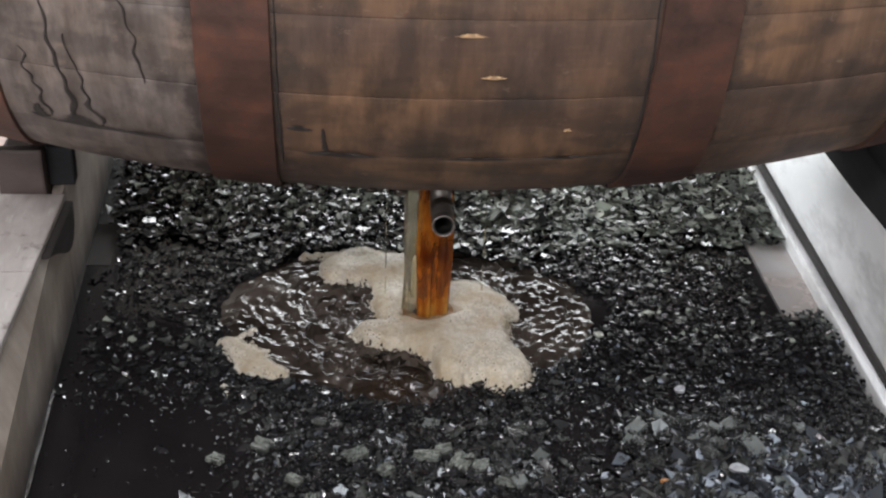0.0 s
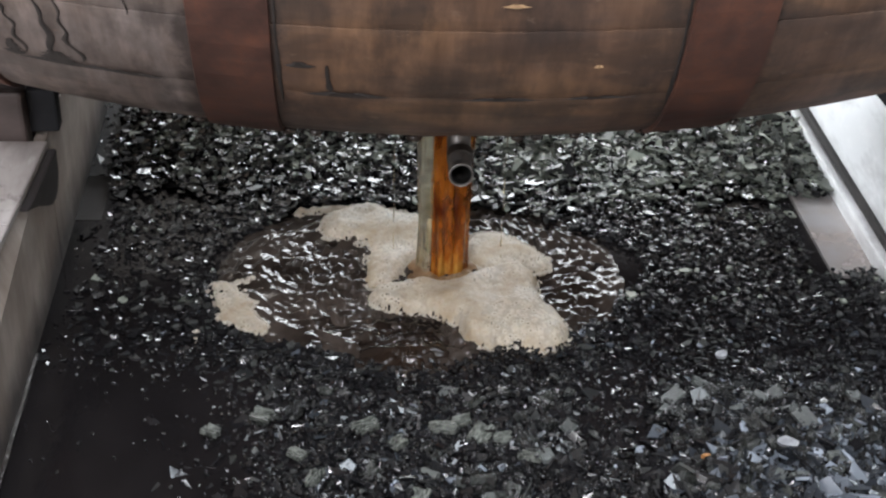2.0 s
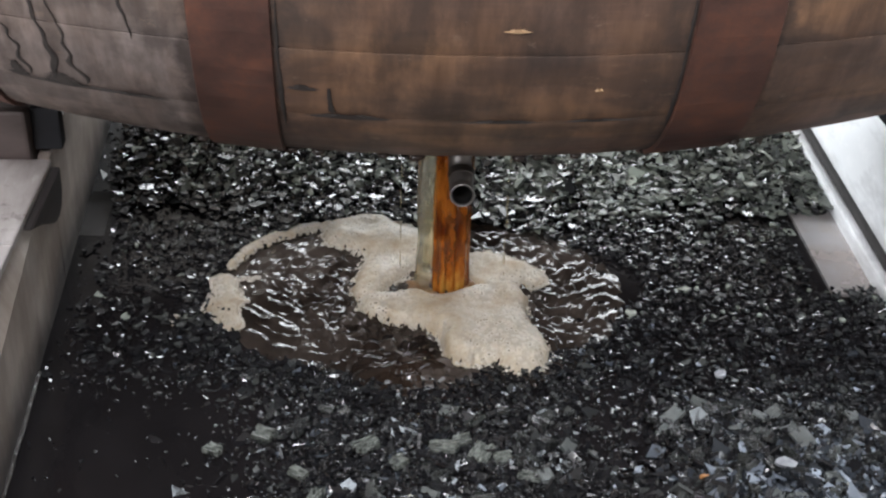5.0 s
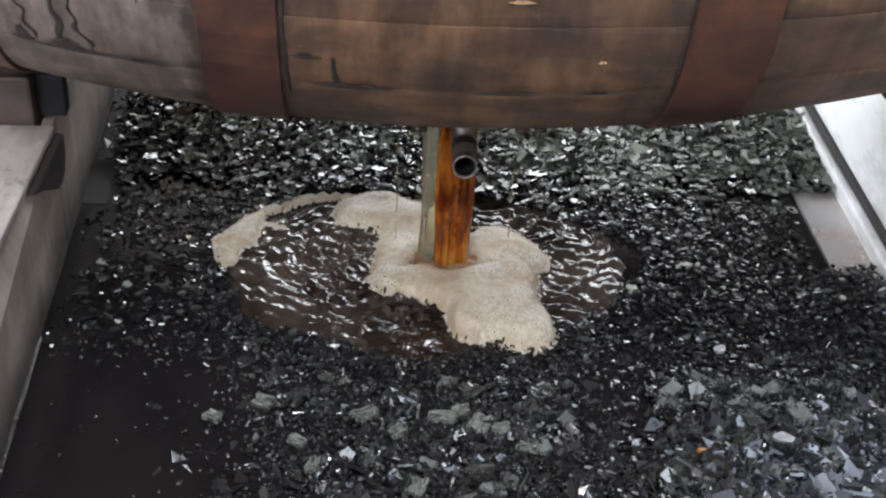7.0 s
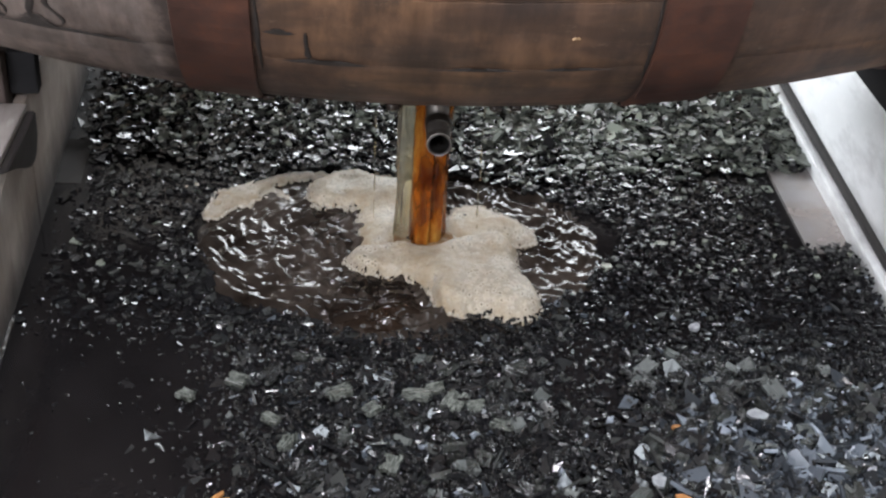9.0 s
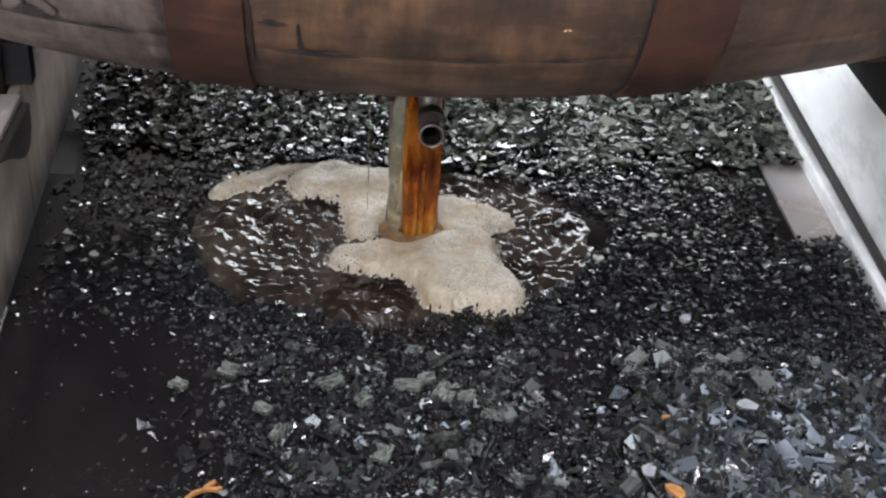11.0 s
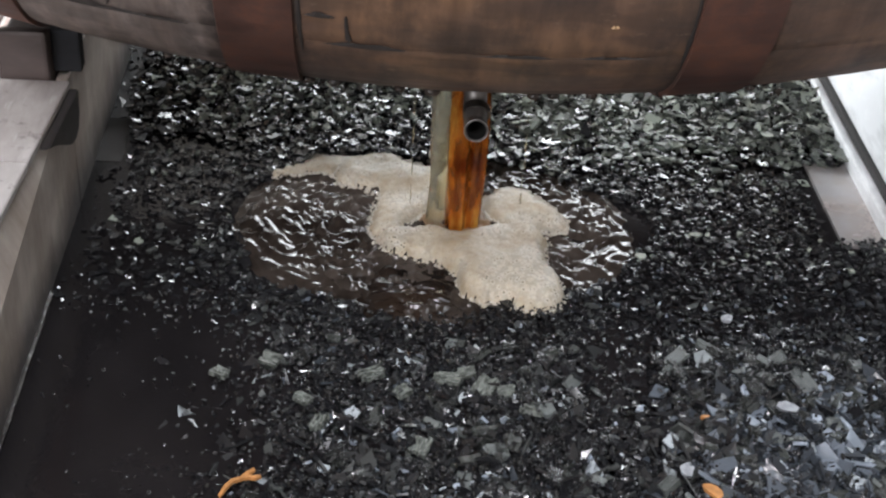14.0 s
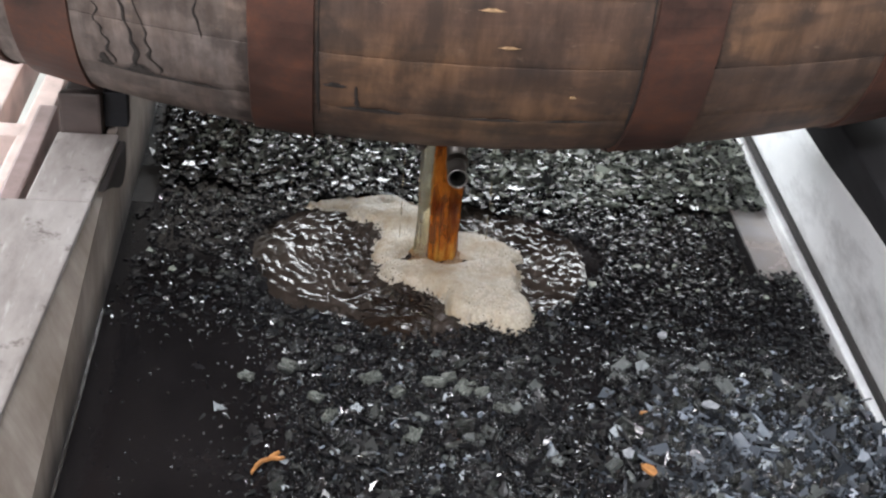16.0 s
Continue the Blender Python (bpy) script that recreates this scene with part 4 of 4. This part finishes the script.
def density(x, y):
    """How thickly the charcoal covers the whiskey at a place, from 0 to 1."""
    d = 1.0
    p = pool_measure(x, y)
    if p < 1:
        return 0.0
    wl = x - wall_left(y)
    d *= smooth_step(0.0, 0.05 + 0.03 * noise.noise((y * 9, 3, 1)), wl) * 0.85 + 0.15
    if 0.655 < y < 0.752 and wl < 0.036 + 0.008 * noise.noise((y * 40, x * 40, 2)):
        return 0.0
    d *= 1 - 0.5 * smooth_step(0.030, 0.015, wl + 0.012 * noise.noise((y * 40, x * 40, 2)))
    d *= 1 - 0.6 * smooth_step(-0.18, -0.30, x) * smooth_step(0.75, 0.6, y)
    d *= 1 - 0.90 * smooth_step(-0.09, -0.26, x + 0.03 * noise.noise((x * 12, y * 12, 4))) * smooth_step(0.45, 0.34, y)
    d *= 1 - 0.6 * smooth_step(0.10, 0.125, x) * smooth_step(0.195, 0.17, x) * smooth_step(0.25, 0.29, y) * smooth_step(0.42, 0.38, y)
    if 0.56 < y < 0.70 and x > wall_right(y) - 0.064:
        d *= 0.0 if x > wall_right(y) - 0.060 + 0.006 * noise.noise((y * 60, 1, 1)) else 1
    if math.hypot((x - 0.335) / 0.035, (y - 0.69) / 0.018) < 1:
        d *= 0.15
    if math.hypot((x - 0.26) / 0.035, (y - 0.715) / 0.012) < 1:
        d *= 0.2
    if math.hypot((x + 0.30) / 0.05, (y - 0.70) / 0.02) < 1:
        d *= 0.2
    return d


def bed_height(x, y):
    pile = 0.016 * smooth_step(0.02, 0.25, x) * smooth_step(0.42, 0.15, y) + 0.008 * smooth_step(0.68, 0.85, y)
    sunk = 0.0058 * smooth_step(-0.10, -0.27, x) * smooth_step(0.80, 0.6, y)
    pile += 0.009 * smooth_step(0.03, 0.0, wall_right(y) - x) * (0.4 + 0.6 * noise.noise((y * 25, 0, 3)) ** 2)
    sunk += 0.0052 * smooth_step(0.45, 0.39, y) * smooth_step(0.18, 0.06, x)
    sunk += 0.006 * smooth_step(0.10, 0.13, x) * smooth_step(0.20, 0.165, x) * smooth_step(0.24, 0.28, y) * smooth_step(0.46, 0.40, y)
    return 0.001 + pile - sunk + 0.005 * max(0.0, noise.noise((x * 11, y * 11, 5)))


def pale_share(x, y):
    """The share of flakes lightened for the light on them: the dry heap near the bright wall, and the far drift."""
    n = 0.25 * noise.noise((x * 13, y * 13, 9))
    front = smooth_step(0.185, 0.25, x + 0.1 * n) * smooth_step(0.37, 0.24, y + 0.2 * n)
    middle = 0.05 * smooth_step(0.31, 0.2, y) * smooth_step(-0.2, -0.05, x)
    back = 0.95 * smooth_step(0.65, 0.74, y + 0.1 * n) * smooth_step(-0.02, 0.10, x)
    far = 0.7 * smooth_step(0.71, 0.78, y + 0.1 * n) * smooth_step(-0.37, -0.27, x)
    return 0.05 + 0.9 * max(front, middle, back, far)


def calm(x, y):
    """The soaked, level stretch beside and before the pool."""
    return smooth_step(0.10, 0.18, x) * smooth_step(0.35, 0.42, y) * smooth_step(0.80, 0.66, y)


def charcoal_bed():
    rnd = random.Random(11)
    verts, faces, dry = [], [], []
    for i in range(54000):
        y = rnd.uniform(-0.05, 1.15) if i < 44000 else rnd.choice((rnd.uniform(-0.48, -0.05), rnd.uniform(1.15, 1.48)))
        x = rnd.uniform(-0.465, 0.51)
        if not wall_left(y) + 0.004 < x < wall_right(y) - 0.001 or rnd.random() > density(x, y):
            continue
        r = (rnd.uniform(0.0022, 0.0052) if rnd.random() < 0.85 else rnd.uniform(0.005, 0.0095)) * (1 + 0.35 * smooth_step(0.4, 0.2, y) + 0.55 * smooth_step(0.66, 0.76, y) * smooth_step(-0.05, 0.1, x))
        r *= (1 + 0.35 * smooth_step(0.14, 0.27, x) * smooth_step(0.37, 0.24, y)) * 1.3
        r *= 1 - 0.4 * calm(x, y)
        vs, fs = flake_shape(rnd, r, rnd.uniform(0.0012, 0.0032), 0.12 + 0.88 * smooth_step(0.42, 0.3, y))
        lean = (4.5 + 4 * smooth_step(1.0, 1.5, pool_measure(x, y)) + 7 * max(smooth_step(0.36, 0.22, y), 0.4 * smooth_step(0.68, 0.8, y))) * (1 - 0.75 * smooth_step(0.02, -0.16, x) * smooth_step(0.79, 0.70, y) * smooth_step(0.36, 0.46, y)) * rnd.choice((0.7, 1.0, 1.0, 1.0, 2.6)) * (1 + 1.0 * smooth_step(0.42, 0.32, y)) * (1 - 0.72 * calm(x, y))
        m = pose(x, y, bed_height(x, y) + rnd.uniform(-0.001, 0.005), rnd.gauss(0, lean), rnd.gauss(0, lean), rnd.uniform(0, 360))
        k = len(verts)
        verts += [tuple(m @ Vector(v)) for v in vs]
        faces += [tuple(i + k for i in f) for f in fs]
        dry += [0 if rnd.random() > pale_share(x, y) else 1 if y < 0.5 else 2] * len(fs)
    # glossy grit and splinters among the flakes
    round_face = [0] * len(dry)
    for i in range(40000):
        x, y = rnd.uniform(-0.44, 0.49), rnd.uniform(0.0, 1.0) if i < 33000 else rnd.uniform(0.05, 0.43)
        if not wall_left(y) + 0.006 < x < wall_right(y) - 0.001 or density(x, y) == 0 or rnd.random() > 0.035 + 1.1 * density(x, y) - 0.65 * calm(x, y):
            continue
        still = calm(x, y)
        r = rnd.uniform(0.0007, 0.0018) * (1 - 0.45 * still)
        m = pose(x, y, bed_height(x, y) + rnd.uniform(0.0025, 0.008), rnd.gauss(0, 24), rnd.gauss(0, 24), rnd.uniform(0, 360) if rnd.random() > still else rnd.gauss(-12, 22))
        k = len(verts)
        if y < 0.46 and rnd.random() < 0.55 * smooth_step(0.46, 0.40, y):
            # wet rounded crumbs
            r *= 1.6
            w = rnd.uniform(0.6, 1.0)
            verts += [tuple(m @ Vector((r * 1.2 * math.cos(2 * math.pi * q / 6), w * r * math.sin(2 * math.pi * q / 6), -0.5 * r))) for q in range(6)]
            verts += [tuple(m @ Vector((0.55 * r * math.cos(2 * math.pi * q / 6), 0.55 * w * r * math.sin(2 * math.pi * q / 6), 0.3 * r))) for q in range(6)]
            faces += [(k + q, k + (q + 1) % 6, k + 6 + (q + 1) % 6, k + 6 + q) for q in range(6)] + [tuple(k + 6 + q for q in range(6))]
            dry += [3 if rnd.random() < 0.6 else 0] * 7
            round_face += [1] * 7
            continue
        long = rnd.uniform(0.8, 2.4) * (1 + 1.6 * still)
        verts += [tuple(m @ Vector(v)) for v in ((-r * long, -r, 0), (r * long, -r * 0.6, 0), (r * long * 0.7, r, 0), (-r * long, r * 0.7, 0), (0, 0, -r))]
        faces += [(k, k + 1, k + 2, k + 3), (k + 1, k, k + 4), (k + 2, k + 1, k + 4), (k + 3, k + 2, k + 4), (k, k + 3, k + 4)]
        dry += [0] * 5
        round_face += [0] * 5
    bed = mesh_ob("charcoal_bed", verts, faces, CHARCOAL)
    bed.data.materials.append(DRY_SHEEN)
    bed.data.materials.append(BACKLIT_CHAR)
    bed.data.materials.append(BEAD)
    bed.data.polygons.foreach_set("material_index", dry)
    bed.data.polygons.foreach_set("use_smooth", round_face)
    tagged(bed, "glossy wet black charcoal flakes floating on the whiskey", "charcoal", kind="stuff")
    kinds = []
    for i in range(14):
        vs, fs = block_shape(rnd, rnd.uniform(0.0055, 0.0115), rnd.uniform(0.0015, 0.0032))
        me = bpy.data.meshes.new("charcoal_flake")
        me.from_pydata(vs, [], fs)
        me.materials.append(FLAKE)
        kinds.append(me)
    made = 0
    while made < 300:
        x, y = rnd.uniform(-0.33, 0.44), rnd.uniform(0.05, 0.43)
        if not wall_left(y) + 0.03 < x < wall_right(y) - 0.01 or pool_measure(x, y) < 1.12 or (0.10 < x < 0.18 and y > 0.22) or y > 0.375 + 0.02 * noise.noise((x * 20, 1, 1)) or rnd.random() > smooth_step(-0.2, -0.1, x) * (0.25 + 0.75 * smooth_step(-0.1, 0.3, x)) * (0.25 + 1.5 * max(0.0, noise.noise((x * 17, y * 17, 8)))):
            continue
        ob = new("charcoal_flake", kinds[made % 14])
        ob.parent = bed
        ob.matrix_basis = pose(x, y, bed_height(x, y) + rnd.uniform(0.003, 0.008), rnd.gauss(0, 20), rnd.gauss(0, 20), rnd.uniform(0, 360))
        made += 1
    # a few large pale pieces lying awash before the pool
    for k, (x, y, r) in enumerate(((-0.080, 0.323, 0.012), (-0.012, 0.321, 0.014), (0.022, 0.313, 0.013), (0.004, 0.329, 0.009), (0.040, 0.305, 0.009), (-0.215, 0.318, 0.008), (-0.172, 0.339, 0.009), (-0.036, 0.233, 0.011), (-0.124, 0.258, 0.010), (-0.052, 0.301, 0.008), (0.062, 0.283, 0.010), (-0.140, 0.288, 0.008))):
        vs, fs = block_shape(rnd, r, 0.0028)
        ob = mesh_ob("charcoal_flake", vs, fs, PALE_FLAKE, bed, label="large pale grey-green charcoal piece")
        ob.matrix_basis = pose(x, y, max(0.0, bed_height(x, y)) + 0.0045, rnd.gauss(4, 8), rnd.gauss(0, 8), rnd.uniform(0, 360))


charcoal_bed()


def chip(name, x, y, r, turn, material, label, category, seed, thin=0.45):
    rnd = random.Random(seed)
    bm = bmesh.new()
    n = 8
    top = [bm.verts.new((r * rnd.uniform(0.8, 1.15) * math.cos(2 * math.pi * i / n), thin * r * rnd.uniform(0.7, 1.2) * math.sin(2 * math.pi * i / n), 0.0012 + rnd.uniform(0, 0.0012))) for i in range(n)]
    bot = [bm.verts.new((v.co.x * 0.9, v.co.y * 0.9, -0.0015)) for v in top]
    bm.faces.new(top)
    bm.faces.new(bot[::-1])
    for i in range(n):
        bm.faces.new((top[i], bot[i], bot[(i + 1) % n], top[(i + 1) % n]))
    ob = part(name, bm, material)
    y -= 1.4 * (bed_height(x, y) + 0.006)
    ob.matrix_basis = pose(x, y, bed_height(x, y) + 0.011, rnd.gauss(0, 8), rnd.gauss(0, 8), turn)
    return tagged(ob, label, category, "chips among the charcoal")


chip("oak_chip", 0.202, 0.198, 0.010, -35, CHIP, "bright orange oak chip lying on the charcoal", "wood chip", 1, 0.6)


def splinter(x, y, turn):
    """A torn strip of oak, bent and forked at one end."""
    rnd = random.Random(2)
    verts, faces = [], []
    for prongs in (((-0.020, -0.006), (-0.012, -0.001), (-0.004, 0.003), (0.004, 0.0035), (0.011, 0.006), (0.017, 0.0055)), ((0.002, 0.003), (0.008, 0.000), (0.013, -0.0025), (0.019, -0.002))):
        k, n = len(verts), len(prongs)
        for i, (px, py) in enumerate(prongs):
            w = 0.0021 * (0.35 + 0.9 * math.sin(math.pi * (0.12 + 0.76 * i / (n - 1)))) * rnd.uniform(0.75, 1.2)
            z = 0.004 * math.sin(i * 1.3) * 0.5
            verts += [(px, py - w, z - 0.0012), (px, py + w, z - 0.0012), (px, py + 0.8 * w, z + 0.0012), (px, py - 0.8 * w, z + 0.0016)]
        for i in range(n - 1):
            faces += [(k + 4 * i + j, k + 4 * i + (j + 1) % 4, k + 4 * i + 4 + (j + 1) % 4, k + 4 * i + 4 + j) for j in range(4)]
        faces += [(k + 3, k + 2, k + 1, k), tuple(k + 4 * (n - 1) + j for j in range(4))]
    ob = mesh_ob("oak_chip", verts, faces, CHIP)
    ob.matrix_basis = pose(x, y, 0.008, 6, -4, turn)
    return tagged(ob, "long forked orange oak splinter lying on the charcoal", "wood chip", "chips among the charcoal")


splinter(-0.184, 0.179, 30)
chip("oak_chip", 0.210, 0.285, 0.0045, 10, CHIP, "small orange oak chip among the charcoal", "wood chip", 3, 0.4)
chip("ash_chip", 0.185, 0.220, 0.009, 70, ASH, "pale grey charcoal chip", "charcoal chip", 4, 0.7)
chip("ash_chip", 0.253, 0.422, 0.006, 20, ASH, "pale grey charcoal chip", "charcoal chip", 5, 0.8)
# This pale chip is put in for a bright bluish glint on the heap.
chip("ash_chip", 0.285, 0.300, 0.010, 5, ASH, "pale grey charcoal chip", "charcoal chip", 6, 0.6)


# ---- what moves ----
def motions():
    steps = [i * 0.5 for i in range(33)]
    walk(left_eddy, [(t, pose(-0.108, 0.556, 0.001, 0, 0, 38 * t + 10 * math.sin(2.1 * t))) for t in steps])
    walk(right_eddy, [(t, pose(0.040, 0.556, 0.0004, 0, 0, -22 * t + 9 * math.sin(1.7 * t))) for t in steps])
    walk(mid_eddy, [(t, pose(-0.030, 0.536, 0.0016, 0, 0, 25 * t + 12 * math.sin(1.3 * t))) for t in steps])
    walk(front_chop, [(t, pose(-0.046 + 0.004 * math.sin(1.1 * t), 0.452 + 0.004 * math.sin(2.3 * t), 0.0034, 0, 0, 9 * math.sin(1.6 * t))) for t in steps])
    quick = [i * 0.25 for i in range(65)]
    walk(amber_rope, [(t, pose(0.000 + 0.001 * math.sin(5 * t), -0.004, 0, 0, 0.6 * math.sin(3.1 * t), 20 * math.sin(2.3 * t))) for t in quick])
    walk(dark_rope, [(t, pose(0.013 + 0.001 * math.sin(4.1 * t + 1), 0.0, 0, 0, 0.5 * math.sin(3.7 * t), 22 * math.sin(1.9 * t + 1))) for t in quick])
    walk(pale_rope, [(t, pose(-0.015 + 0.002 * math.sin(3.3 * t + 2), 0.002, 0, 0, 0.8 * math.sin(2.9 * t), 25 * math.sin(2.7 * t + 2))) for t in quick])
    walk(right_drip, [(t, pose(0.062 + 0.004 * math.sin(1.9 * t), 0.012, -0.012 * (i % 2), 0, 0, 15 * math.sin(t))) for i, t in enumerate(quick)])
    walk(left_drip, [(t, pose(-0.048 + 0.004 * math.sin(1.3 * t + 1), 0.02, -0.012 * (i % 2), 0, 0, 15 * math.sin(t))) for i, t in enumerate(quick)])
    for (island, cx, cy), sx, sy, turn, speed, ph in ((foam_front, 0.007, 0.004, 5, 0.9, 0.0), (foam_back, 0.010, 0.005, 9, 0.7, 2.0), (foam_side, 0.009, 0.005, 12, 1.2, 4.0)):
        walk(island, [(t, pose(cx + sx * math.sin(speed * t + ph), cy + sy * math.sin(1.7 * speed * t + ph), 0.0025, 0, 0, turn * math.sin(0.8 * speed * t + ph))) for t in steps])
    # the loose patch is carried round the far side, the crescent swings out from behind the stream and back
    for (island, cx, cy), turns in (
        (foam_drift, ((0, 226), (1, 222), (2, 212), (3, 204), (4, 196), (6, 182), (7, 162), (7.5, 150), (9, 138), (11, 126), (13, 112), (16, 88))),
        (foam_arc, ((0, 62), (2, 68), (3.5, 92), (5, 116), (6, 124), (6.5, 124), (7.5, 114), (9, 108), (11, 104), (13, 98), (16, 74))),
    ):
        walk(island, [(t, pose(-0.112, 0.556, 0.001, 0, 0, a) @ pose(cx, cy, 0)) for t, a in turns])
    island, cx, cy = foam_film
    walk(island, [(t, pose(-0.112, 0.556, 0.0022, 0, 0, 38 * t + 10 * math.sin(1.9 * t)) @ pose(cx, cy, 0)) for t in steps])


motions()
